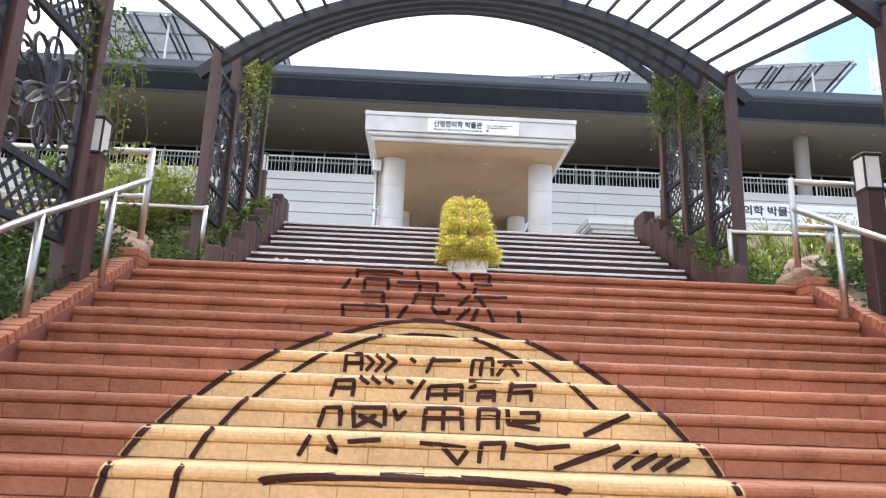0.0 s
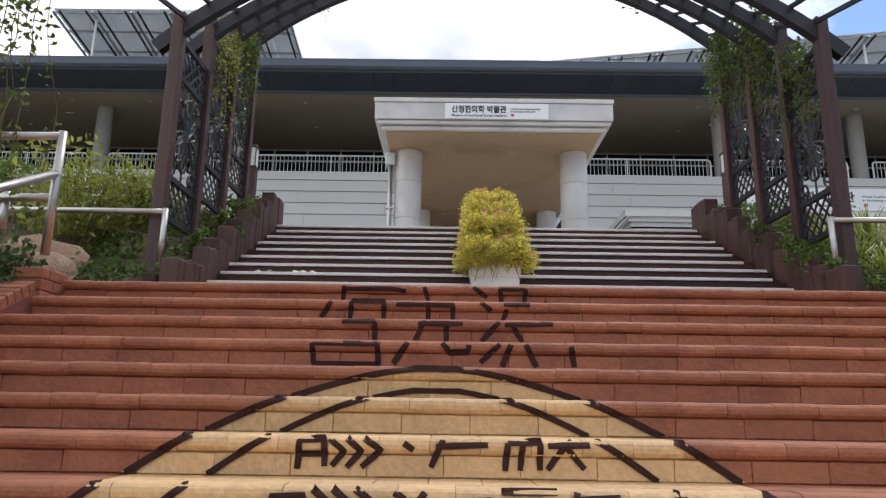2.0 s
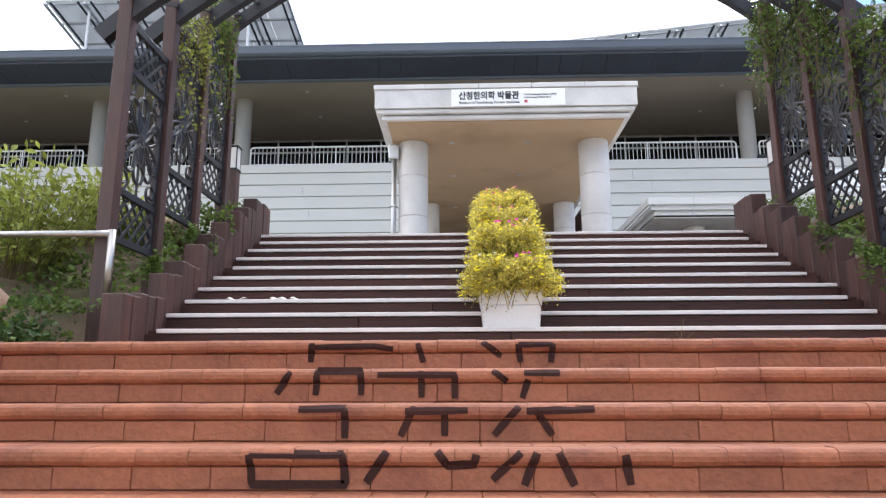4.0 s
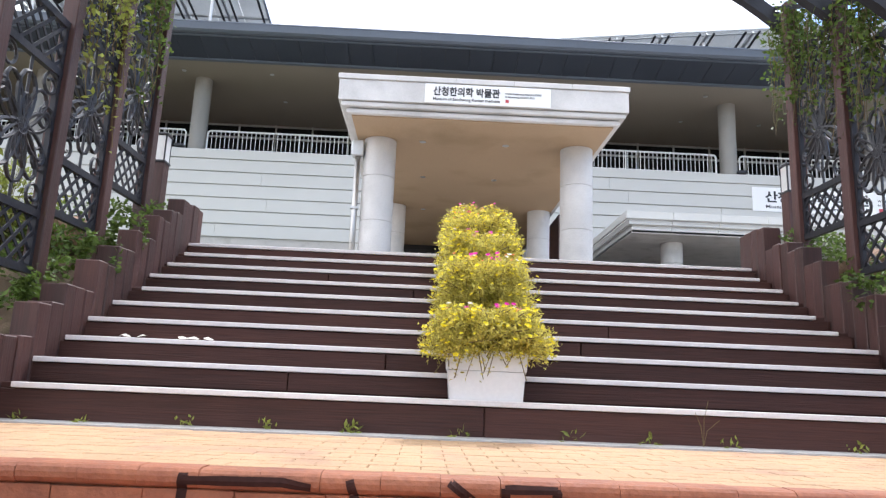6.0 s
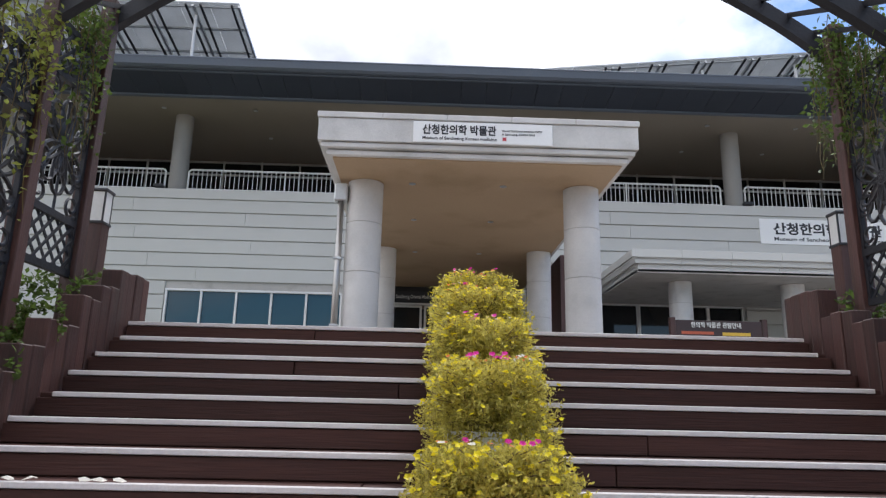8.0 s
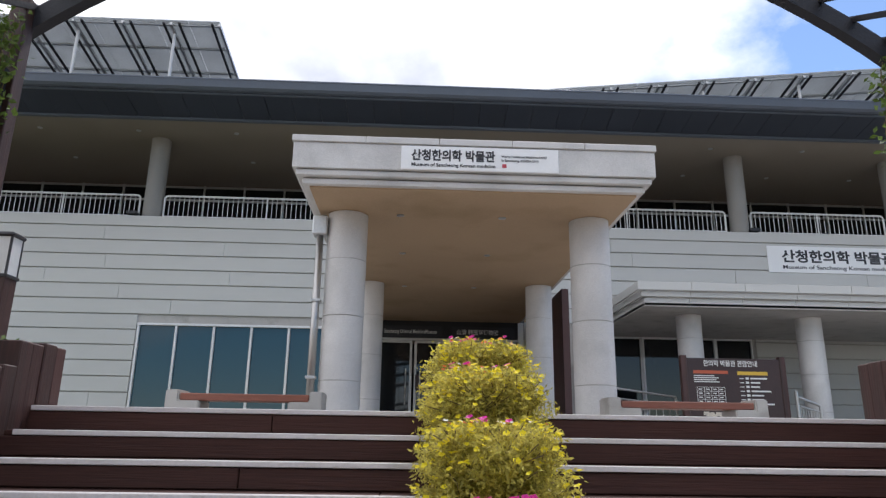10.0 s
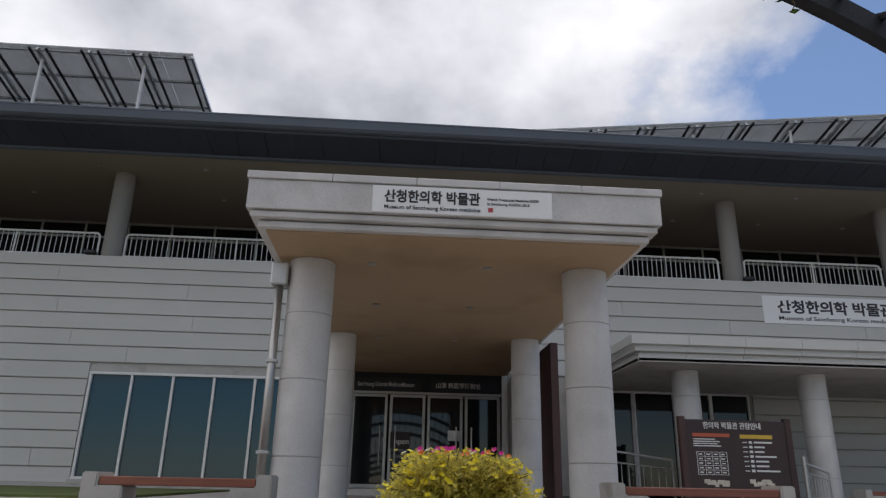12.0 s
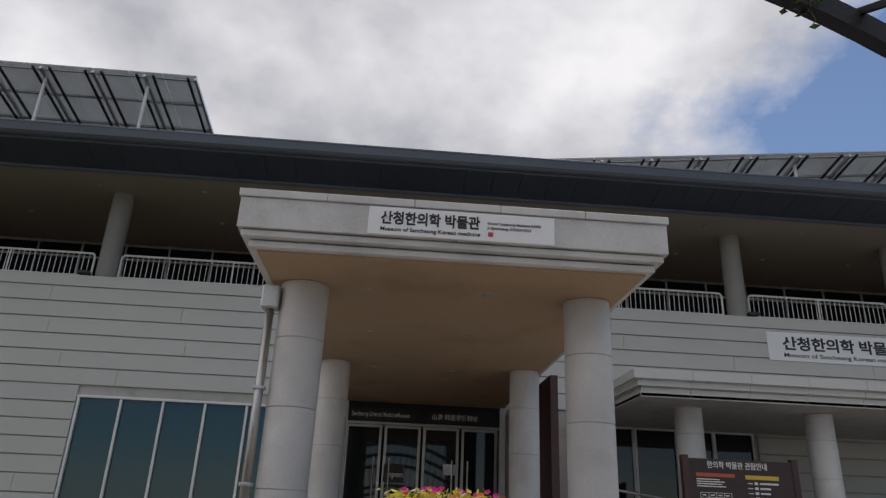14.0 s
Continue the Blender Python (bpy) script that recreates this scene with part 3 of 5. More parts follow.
# soffit, eave, gutter, roof
part("soffit", cube(BX0, BX1, 17.6, 29.2, SOFFIT_Z, SOFFIT_Z + 0.15), SOFFIT, museum)
x = BX0
while x < BX1:
    bm = extrude_profile(bmesh.new(), [(17.62, SOFFIT_Z - 0.01), (16.32, SOFFIT_Z + 0.24), (16.32, SOFFIT_Z + 0.28), (17.62, SOFFIT_Z + 0.1)], x, x + 0.785)
    part("eave_board", bm, ROOF, museum)
    x += 0.8
part("eave_back", extrude_profile(bmesh.new(), [(17.7, SOFFIT_Z + 0.02), (16.34, SOFFIT_Z + 0.29), (16.34, SOFFIT_Z + 0.4), (17.7, SOFFIT_Z + 0.4)], BX0, BX1), BLACKP, museum)
part("eave_lip", cube(BX0, BX1, 17.55, 17.68, SOFFIT_Z - 0.07, SOFFIT_Z + 0.02, 0.01), GUTTER, museum)
part("gutter", extrude_profile(bmesh.new(), [(16.05, SOFFIT_Z + 0.50), (16.10, SOFFIT_Z + 0.30), (16.18, SOFFIT_Z + 0.24), (16.36, SOFFIT_Z + 0.24), (16.36, SOFFIT_Z + 0.5), (16.30, SOFFIT_Z + 0.5), (16.30, SOFFIT_Z + 0.53), (16.05, SOFFIT_Z + 0.54)], BX0, BX1), GUTTER, museum)
part("gutter_lip", cube(BX0, BX1, 16.03, 16.06, SOFFIT_Z + 0.50, SOFFIT_Z + 0.545, 0.004), GUTTER, museum)
part("gutter_lip", cube(BX0, BX1, 16.33, 16.40, SOFFIT_Z + 0.19, SOFFIT_Z + 0.235, 0.004), GUTTER, museum)
part("roof", extrude_profile(bmesh.new(), [(16.2, SOFFIT_Z + 0.50), (24.5, SOFFIT_Z + 2.0), (33, SOFFIT_Z + 0.5), (33, SOFFIT_Z + 0.3), (16.2, SOFFIT_Z + 0.42)], BX0, BX1), ROOF, museum)
# the columns' darker colour stands for the shade of the terrace
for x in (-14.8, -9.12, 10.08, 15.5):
    part("terrace_column", cylinder_z(bmesh.new(), x, 19.35, TERRACE_Z - 0.02, SOFFIT_Z + 0.01, 0.30, 32), SHADED_CONCRETE, museum, smooth=False)
rnd = random.Random(8)
for i in range(16):
    x = -22 + 3.1 * i
    for y in (18.6, 21.0):
        part("downlight", cylinder_z(bmesh.new(), x, y, SOFFIT_Z - 0.02, SOFFIT_Z + 0.01, 0.075, 16), ALU, museum)


# terrace railings
def railing(x0, x1):
    r = thing("terrace_railing", "white tubular steel railing on the terrace edge", "railing", group="terrace railings", at=(x0, 19.3, TERRACE_Z - 0.01))
    top, bend, ln = 0.81, 0.12, x1 - x0
    path = [(0, 0, 0), (0, 0, top - bend)] + [(bend - bend * math.cos(a), 0, top - bend + bend * math.sin(a)) for a in (0.4, 0.8, 1.2)]
    path += [(bend, 0, top), (ln - bend, 0, top)] + [(ln - bend + bend * math.sin(a), 0, top - bend + bend * math.cos(a)) for a in (0.4, 0.8, 1.2)]
    path += [(ln, 0, top - bend), (ln, 0, 0)]
    part("top_rail", tube(bmesh.new(), path, 0.032, 8), WHITEP, r)
    part("bottom_rail", tube(bmesh.new(), [(0, 0, 0.12), (ln, 0, 0.12)], 0.022, 6), WHITEP, r)
    k = max(2, round(ln / 0.155))
    base = tube(bmesh.new(), [(0, 0, 0.12), (0, 0, top)], 0.012, 6)
    me = bpy.data.meshes.new("baluster")
    base.to_mesh(me)
    base.free()
    me.materials.append(WHITEP)
    for i in range(1, k):
        b = new("baluster", me)
        b.parent, b.location = r, (ln * i / k, 0, 0)
    for i in range(1, int(ln / 2.2)):
        b = part("stanchion", tube(bmesh.new(), [(0, 0, 0), (0, 0, top)], 0.026, 8), WHITEP, r)
        b.location = (ln * i / int(ln / 2.2), 0.0, 0)
    return r


railing(-14.4, -9.54)
railing(-8.76, -2.2)
railing(3.0, 9.60)
railing(10.46, 15.0)
railing(-20.1, -15.3)
railing(16.0, 20.8)

# ground-floor window
window = thing("window_1", "wide blue-tinted glass window with slim white frames", "window", kind="structure")
part("sill", cube(WIN_X0 - 0.1, WIN_X1 + 0.1, WALL_Y - 0.06, WALL_Y + 0.3, WIN_Z0 - 0.16, WIN_Z0 - 0.04, 0.01), CONCRETE, window)
n = 5
w = (WIN_X1 - WIN_X0) / n
for i in range(n):
    x0 = WIN_X0 + i * w
    part("pane", cube(x0 + 0.03, x0 + w - 0.03, WALL_Y + 0.1, WALL_Y + 0.13, WIN_Z0, WIN_Z1), GLASS, window)
for i in range(n + 1):
    part("mullion", cube(WIN_X0 + i * w - 0.035, WIN_X0 + i * w + 0.035, WALL_Y + 0.02, WALL_Y + 0.12, WIN_Z0 - 0.04, WIN_Z1, 0.006), WHITEP, window)
part("head_frame", cube(WIN_X0 - 0.05, WIN_X1, WALL_Y + 0.005, WALL_Y + 0.12, WIN_Z1 - 0.03, WIN_Z1 + 0.04, 0.006), WHITEP, window)
part("foot_frame", cube(WIN_X0 - 0.05, WIN_X1, WALL_Y + 0.005, WALL_Y + 0.12, WIN_Z0 - 0.04, WIN_Z0 + 0.03, 0.006), WHITEP, window)

# ---- entrance canopy ----
CX0, CX1, CY0, CZ0, CZ1 = -2.28, 2.64, 6.68, 4.62, 5.34
canopy = thing("entrance_canopy", "granite-faced flat entrance canopy on round columns", "canopy", kind="structure")
bm = cube(CX0 + 0.22, CX1 - 0.22, CY0 + 0.22, 17.65, CZ0 + 0.05, CZ0 + 0.12)
part("soffit", bm, SOFFIT2, canopy)
part("cornice_low", cube(CX0 + 0.13, CX1 - 0.13, CY0 + 0.13, 17.6, CZ0 + 0.075, CZ0 + 0.155, 0.01), GRANITE, canopy)
part("cornice_high", cube(CX0 + 0.05, CX1 - 0.05, CY0 + 0.05, 17.6, CZ0 + 0.172, CZ0 + 0.25, 0.01), GRANITE, canopy)
part("core", cube(CX0 + 0.2, CX1 - 0.2, CY0 + 0.2, 17.6, CZ0 + 0.12, CZ1 - 0.06), CONCRETE, canopy)
for i in range(2):
    x0 = CX0 + (CX1 - CX0) * i / 2
    part("facing_slab", cube(x0 + 0.003, x0 + (CX1 - CX0) / 2 - 0.003, CY0 + 0.01, CY0 + 0.18, CZ0 + 0.262, CZ1 - 0.095, 0.004), GRANITE, canopy)
for i in range(5):
    x0, st = CX0 - 0.02, (CX1 - CX0 + 0.04) / 5
    part("coping_slab", cube(x0 + st * i + 0.003, x0 + st * (i + 1) - 0.003, CY0 - 0.02, CY0 + 0.5, CZ1 - 0.09, CZ1, 0.006), GRANITE, canopy)
for i in range(8):
    y0, st = CY0 + 0.18, (17.6 - CY0 - 0.18) / 8
    for x0, x1 in ((CX0, CX0 + 0.18), (CX1 - 0.18, CX1)):
        part("facing_slab", cube(x0, x1, y0 + st * i + 0.003, y0 + st * (i + 1) - 0.003, CZ0 + 0.262, CZ1 - 0.095, 0.004), GRANITE, canopy)
        part("coping_slab", cube(x0 - 0.02, x1 + 0.02, max(CY0 + 0.51, y0 + st * i + 0.003), y0 + st * (i + 1) - 0.003, CZ1 - 0.09, CZ1, 0.006), GRANITE, canopy)
for x in (-0.85, 0.7):
    for y in (8.0, 10.2, 13.0):
        part("downlight", cylinder_z(bmesh.new(), x, y, CZ0 + 0.042, CZ0 + 0.055, 0.06, 16), ALU, canopy)


def column(x, y, r, z0, z1, label):
    c = thing("column", label, "column", group="entrance columns", at=(x, y, z0))
    cuts = [0.0, 0.59, 1.51, 2.35, z1 - z0]
    cuts = [v for v in cuts if v < z1 - z0 - 0.2] + [z1 - z0]
    for a, b in zip(cuts, cuts[1:]):
        bm = cylinder_z(bmesh.new(), 0, 0, a + 0.006, b - 0.006, r, 48)
        es = [e for e in bm.edges if abs(e.verts[0].co.z - e.verts[1].co.z) < 1e-4 and len(e.link_faces) == 2]
        bmesh.ops.bevel(bm, geom=es, offset=0.006, segments=1, affect="EDGES")
        ob = part("drum", bm, GRANITE, c)
        for poly in ob.data.polygons:
            poly.use_smooth = len(poly.vertices) == 4
    part("joint", cylinder_z(bmesh.new(), 0, 0, 0.01, z1 - z0 - 0.01, r - 0.008, 32), CONCRETE, c)
    return c


for x in (-1.64, 2.05):
    column(x, 8.1, 0.30, PLAZA_Z - 0.012, CZ0 + 0.05, "round pale granite column in jointed drums")
for x in (-1.57, 2.11):
    column(x, 12.8, 0.285, PLAZA_Z - 0.012, CZ0 + 0.05, "round pale granite column near the entrance doors")

# ---- entrance doors ----
DY = 17.7
doors = thing("door_1", "four glazed entrance doors in a steel frame", "door", kind="structure")
part("threshold", cube(DOOR_X0 - 0.5, DOOR_X1 + 0.8, DY - 1.2, DY + 1.3, PLAZA_Z - 0.05, PLAZA_Z + 0.14, 0.01), GRANITE, doors)
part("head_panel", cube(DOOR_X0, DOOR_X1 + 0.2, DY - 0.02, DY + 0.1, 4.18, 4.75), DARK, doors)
n, dw = 4, (DOOR_X1 - DOOR_X0) / 4
for i in range(n):
    x0 = DOOR_X0 + i * dw
    leaf = part("door_leaf", cube(x0 + 0.1, x0 + dw - 0.1, DY + 0.03, DY + 0.05, PLAZA_Z + 0.24, 4.04), DARKGLASS, doors)
    bm = bmesh.new()
    box(bm, x0 + 0.03, x0 + 0.1, DY, DY + 0.07, PLAZA_Z + 0.15, 4.1)
    box(bm, x0 + dw - 0.1, x0 + dw - 0.03, DY, DY + 0.07, PLAZA_Z + 0.15, 4.1)
    box(bm, x0 + 0.1, x0 + dw - 0.1, DY, DY + 0.07, 4.04, 4.1)
    box(bm, x0 + 0.1, x0 + dw - 0.1, DY, DY + 0.07, PLAZA_Z + 0.15, PLAZA_Z + 0.24)
    part("frame", bm, STEEL, leaf)
    hx = x0 + (dw - 0.2 if i % 2 == 0 else 0.2)
    part("handle", tube(bmesh.new(), [(hx, DY - 0.07, 2.3), (hx, DY - 0.07, 3.3)], 0.02, 8), STEEL, leaf, "long steel pull handle")
part("frame", cube(DOOR_X0 - 0.1, DOOR_X1 + 0.12, DY - 0.03, DY + 0.1, 4.11, 4.18, 0.006), STEEL, doors)
for x in (DOOR_X0 - 0.1, DOOR_X1 + 0.02):
    part("jamb", cube(x, x + 0.16, DY - 0.06, DY + 0.12, PLAZA_Z + 0.14, 4.68, 0.006), WHITEP, doors)
tagged(part("wall_entrance_side", cube(2.65, 2.8, 12.9, WALL_Y, PLAZA_Z - 0.1, CZ0 + 0.05), BROWNCLAD), "dark red boarded side wall of the entrance", "wall", kind="structure")
tagged(part("wall_entrance_side_2", cube(-2.45, -2.3, 16.0, WALL_Y, PLAZA_Z - 0.1, CZ0), PANEL), "grey side wall of the entrance", "wall", kind="structure")
tagged(part("wall_entrance_head", cube(-2.3, 2.65, DY + 0.1, WALL_Y + 0.06, 4.2, CZ0 + 0.3), SOFFIT2), "wall above the entrance doors", "wall", kind="structure")
bm = bmesh.new()
box(bm, -2.3, DOOR_X0 - 0.1, DY, DY + 0.2, PLAZA_Z, 4.7)
box(bm, DOOR_X1 + 0.18, 2.65, DY, DY + 0.2, PLAZA_Z, 4.7)
tagged(part("wall_entrance_front", bm, PANEL), "narrow panels beside the entrance doors", "wall", kind="structure")

# ---- side porch ----
porch = thing("porch", "low side porch with banded grey fascia on columns", "porch", kind="structure")
PX0, PY0, PZ0, PZ1 = 4.67, 13.78, 4.56, 5.1
part("soffit", cube(PX0 + 0.2, 24, PY0 + 0.2, WALL_Y - 0.002, PZ0 - 0.02, PZ0 + 0.06), CONCRETE, porch)
x = PX0
i = 0
while x < 23:
    for z0, z1, o in ((PZ1 - 0.2, PZ1, 0.0), (PZ1 - 0.34, PZ1 - 0.225, 0.1), (PZ0, PZ1 - 0.365, 0.2)):
        part("fascia_panel", cube(max(x, PX0 + o) + 0.004, x + 1.296, PY0 + o, PY0 + o + 0.06, z0, z1, 0.004), PANEL, porch)
    x += 1.3
for z0, z1, o in ((PZ1 - 0.2, PZ1, 0.0), (PZ1 - 0.34, PZ1 - 0.225, 0.1), (PZ0, PZ1 - 0.365, 0.2)):
    for j in range(4):
        y0 = PY0 + o + 0.06 + (WALL_Y - PY0 - o - 0.06) * j / 4
        part("fascia_panel", cube(PX0 + o, PX0 + o + 0.06, y0 + 0.004, y0 + (WALL_Y - PY0 - o - 0.06) / 4 - 0.004, z0, z1, 0.004), PANEL, porch)
part("core", cube(PX0 + 0.27, 24, PY0 + 0.27, WALL_Y - 0.002, PZ0 + 0.07, PZ1 - 0.03), CONCRETE, porch)
for x in (6.40, 9.53, 12.66):
    column(x, 15.2, 0.31, PLAZA_Z - 0.012, PZ0 - 0.02, "round granite column under the side porch")
glz = thing("window_2", "dark glazed screen under the side porch", "window", kind="structure")
for x0, x1, z0 in ((4.62, 6.38, 1.75), (6.50, 7.62, 1.75), (7.95, 8.70, 3.0), (8.80, 9.88, 3.0)):
    part("pane", cube(x0, x1, WALL_Y + 0.08, WALL_Y + 0.11, z0, GLZ_Z1 - 0.06), DARKGLASS, glz)
    bm = bmesh.new()
    box(bm, x0 - 0.06, x0, WALL_Y, WALL_Y + 0.12, z0 - 0.06, GLZ_Z1)
    box(bm, x1, x1 + 0.04, WALL_Y, WALL_Y + 0.12, z0 - 0.06, GLZ_Z1)
    box(bm, x0, x1, WALL_Y, WALL_Y + 0.12, GLZ_Z1 - 0.06, GLZ_Z1)
    box(bm, x0, x1, WALL_Y, WALL_Y + 0.12, z0 - 0.06, z0)
    part("frame", bm, WHITEP, glz)
part("apron", cube(7.70, GLZ_X1, WALL_Y, WALL_Y + 0.1, PLAZA_Z, 2.92), PANEL, glz)


# ---- solar arrays ----
def solar_array(name, a, b, depth, drop, cols, rows, label, back=(0, 1)):
    """Panels seen from below; a and b end the high edge, the low edge lies behind it."""
    s = thing(name, label, "solar array")
    a, b = Vector(a), Vector(b)
    u = (b - a).normalized()
    v = (Vector((back[0], back[1], 0)).normalized() * depth - Vector((0, 0, drop)))
    L, D = (b - a).length, v.length
    vn = v.normalized()
    up = u.cross(vn)
    for i in range(cols):
        for j in range(rows):
            p = a + u * (L * (i + 0.5) / cols) + vn * (D * (j + 0.5) / rows)
            bm = bmesh.new()
            m = Matrix((u, vn, up)).transposed().to_4x4()
            box(bm, -L / cols / 2 + 0.012, L / cols / 2 - 0.012, -D / rows / 2 + 0.012, D / rows / 2 - 0.012, 0, 0.04)
            bm.transform(Matrix.Translation(p) @ m)
            part("solar_panel", bm, SOLAR, s)
    for j in range(rows + 1):
        f = min(max(D * j / rows, 0.15), D - 0.15)
        part("purlin", bar(bmesh.new(), a + vn * f - up * 0.05, b + vn * f - up * 0.05, 0.06, 0.08, up=up), ALU, s)
    n = max(2, round(L / 1.75))
    for i in range(n + 1):
        p = a + u * (L * i / n) - up * 0.13
        part("rafter", bar(bmesh.new(), p, p + vn * D, 0.08, 0.10, up=up), ALU, s)
        for side in (-0.26, 0.26):
            if 0 < L * i / n + side < L:
                part("cable_tray", bar(bmesh.new(), p + u * side + up * 0.03, p + u * side + up * 0.03 + vn * D, 0.07, 0.06, up=up), BLACKP, s)
        if i % 2 == 1:
            q = p + vn * (D * 0.07) - up * 0.05
            zr = SOFFIT_Z + 0.7 + 0.18 * (q.y - 16.2)
            part("leg", tube(bmesh.new(), [(q.x, q.y, zr - 0.1), q], 0.055, 8), WHITEP, s)
    return s


solar_array("solar_array", (-17.2, 18.7, 14.9), (-7.47, 18.7, 14.9), 6.4, 1.15, 9, 5, "tilted solar array on steel legs, seen from below")
solar_array("solar_array", (1.1, 20.4, 13.42), (18.1, 18.9, 14.45), 6.2, 1.2, 14, 5, "long tilted solar array above the eave")


# ---- benches, notice board ----
def bench(x0, x1, y, label):
    b = thing("bench", label, "bench", group="forecourt benches", at=(x0, y, PLAZA_Z - 0.012))
    ln, h = x1 - x0, 0.37
    for flip in (0, 1):
        pr = [(0, 0), (0.42, 0), (0.42, 0.24), (0.16, 0.24), (0.16, h), (0, h)]
        pr = [(ln - px, pz) if flip else (px, pz) for px, pz in pr]
        bm = bmesh.new()
        f = [bm.verts.new((px, 0, pz)) for px, pz in pr]
        g = [bm.verts.new((px, 0.45, pz)) for px, pz in pr]
        for i in range(6):
            bm.faces.new((f[i], f[(i + 1) % 6], g[(i + 1) % 6], g[i]))
        bm.faces.new(f)
        bm.faces.new(g[::-1])
        bmesh.ops.recalc_face_normals(bm, faces=bm.faces[:])
        bmesh.ops.bevel(bm, geom=bm.edges[:], offset=0.015, segments=2, affect="EDGES")
        part("support", bm, CONCRETE, b, "cast concrete end block")
    for k in range(4):
        part("seat_slat", cube(0.17, ln - 0.17, 0.03 + 0.1 * k, 0.12 + 0.1 * k, 0.242, 0.33, 0.008), BENCHW, b)
    return b


bench(-3.63, -1.71, 6.85, "low bench with reddish wooden slats on concrete blocks")
bench(1.88, 3.93, 6.85, "low bench with reddish wooden slats before the notice board")
bench(9.75, 11.75, 14.2, "low wooden bench by the side porch")

mast = thing("antenna_mast", "distant white lattice antenna mast behind the roof", "mast", at=(31.5, 36.0, 1.6))
for dx, dy in ((-0.4, -0.4), (0.4, -0.4), (0.0, 0.4)):
    part("leg", tube(bmesh.new(), [(dx * 2, dy * 2, 0), (dx, dy, 14.7), (dx * 0.7, dy * 0.7, 22.6)], 0.06, 6), WHITEP, mast)
for i in range(7):
    part("brace", tube(bmesh.new(), [(-0.4, -0.4, 15.2 + 1.0 * i), (0.4, -0.4, 16.2 + 1.0 * i)], 0.035, 5), WHITEP, mast)
for i in range(4):
    part("antenna", cube(-0.85 + 0.5 * i, -0.60 + 0.5 * i, -0.6, -0.45, 20.3 + 0.25 * i, 22.7 + 0.3 * i, 0.02), WHITEP, mast)

# ---- signs and fixtures on the museum ----
def lettering(name, words, size, mtl, parent, at, label="", width=None, thick=0.004, bold=0.012):
    """Raised letters that face -y, their left end and base line at the given place."""
    cu = bpy.data.curves.new(name, "FONT")
    cu.body, cu.size, cu.extrude, cu.offset = words, size, thick, size * bold
    tmp = bpy.data.objects.new(name, cu)
    scene.collection.objects.link(tmp)
    bpy.context.view_layer.update()
    me = bpy.data.meshes.new_from_object(tmp.evaluated_get(bpy.context.evaluated_depsgraph_get()))
    bpy.data.objects.remove(tmp)
    if width and len(me.vertices):
        wide = max(v.co.x for v in me.vertices) - min(v.co.x for v in me.vertices)
        me.transform(Matrix.Diagonal((width / wide, 1, 1, 1)))
    me.transform(Matrix.Rotation(math.pi / 2, 4, "X"))
    me.materials.clear()
    me.materials.append(mtl)
    ob = new(name, me)
    ob.parent, ob.location = parent, at
    if label:
        tagged(ob, label)
    return ob


def name_sign(x0, x1, y, z0, z1, label):
    s = thing("name_sign", label, "sign", at=(x0, y, z0))
    w, h = x1 - x0, z1 - z0
    part("panel", cube(0, w, -0.03, 0.0, 0, h, 0.004), SIGNW, s)
    lettering("title", "산청한의학 박물관", h * 0.50, SIGNK, s, (w * 0.065, -0.032, h * 0.43), "black Korean lettering", w * 0.53, bold=0.03)
    lettering("subtitle", "Museum of Sancheong Korean medicine", h * 0.2, SIGNK, s, (w * 0.065, -0.032, h * 0.14), "", w * 0.53)
    lettering("note", "World Traditional Medicine EXPO", h * 0.13, SIGNK, s, (w * 0.635, -0.032, h * 0.60), "", w * 0.29)
    lettering("note", "in Sancheong, KOREA 2013", h * 0.13, SIGNK, s, (w * 0.635, -0.032, h * 0.43), "", w * 0.235)
    part("seal", cube(w * 0.64, w * 0.64 + h * 0.17, -0.034, -0.03, h * 0.16, h * 0.32), material("red_seal", (0.55, 0.06, 0.08), 0.5, bump=0), s, "small red seal mark")
    return s


name_sign(-0.83, 1.30, CY0 + 0.008, 4.885, 5.222, "white name board with black Korean lettering on the canopy")
name_sign(10.71, 17.8, WALL_Y - 0.002, 6.72, 7.60, "long white name board with black Korean lettering on the wall")

pipe = thing("downpipe", "steel rainwater pipe beside the canopy column", "downpipe", at=(-2.03, 7.95, 0))
part("pipe", tube(bmesh.new(), [(0, 0, PLAZA_Z - 0.01), (0, 0, 4.32)], 0.055, 14), STEEL, pipe, smooth=True)
part("hopper", cube(-0.11, 0.11, -0.1, 0.12, 4.30, 4.60, 0.02), ALU, pipe, "grey metal rainwater hopper")
for z in (2.2, 3.3):
    part("bracket", cube(-0.07, 0.07, -0.07, 0.07, z, z + 0.04, 0.005), ALU, pipe)

for x in (-9.62, 10.42):
    fl = thing("floodlight", "small black floodlight on the terrace edge", "floodlight", at=(x, 19.12, TERRACE_Z))
    part("housing", cube(-0.16, 0.16, -0.2, 0.05, 0.05, 0.16, 0.02), BLACKP, fl)
    part("bracket", cube(-0.03, 0.03, -0.08, 0.0, 0, 0.06), BLACKP, fl)

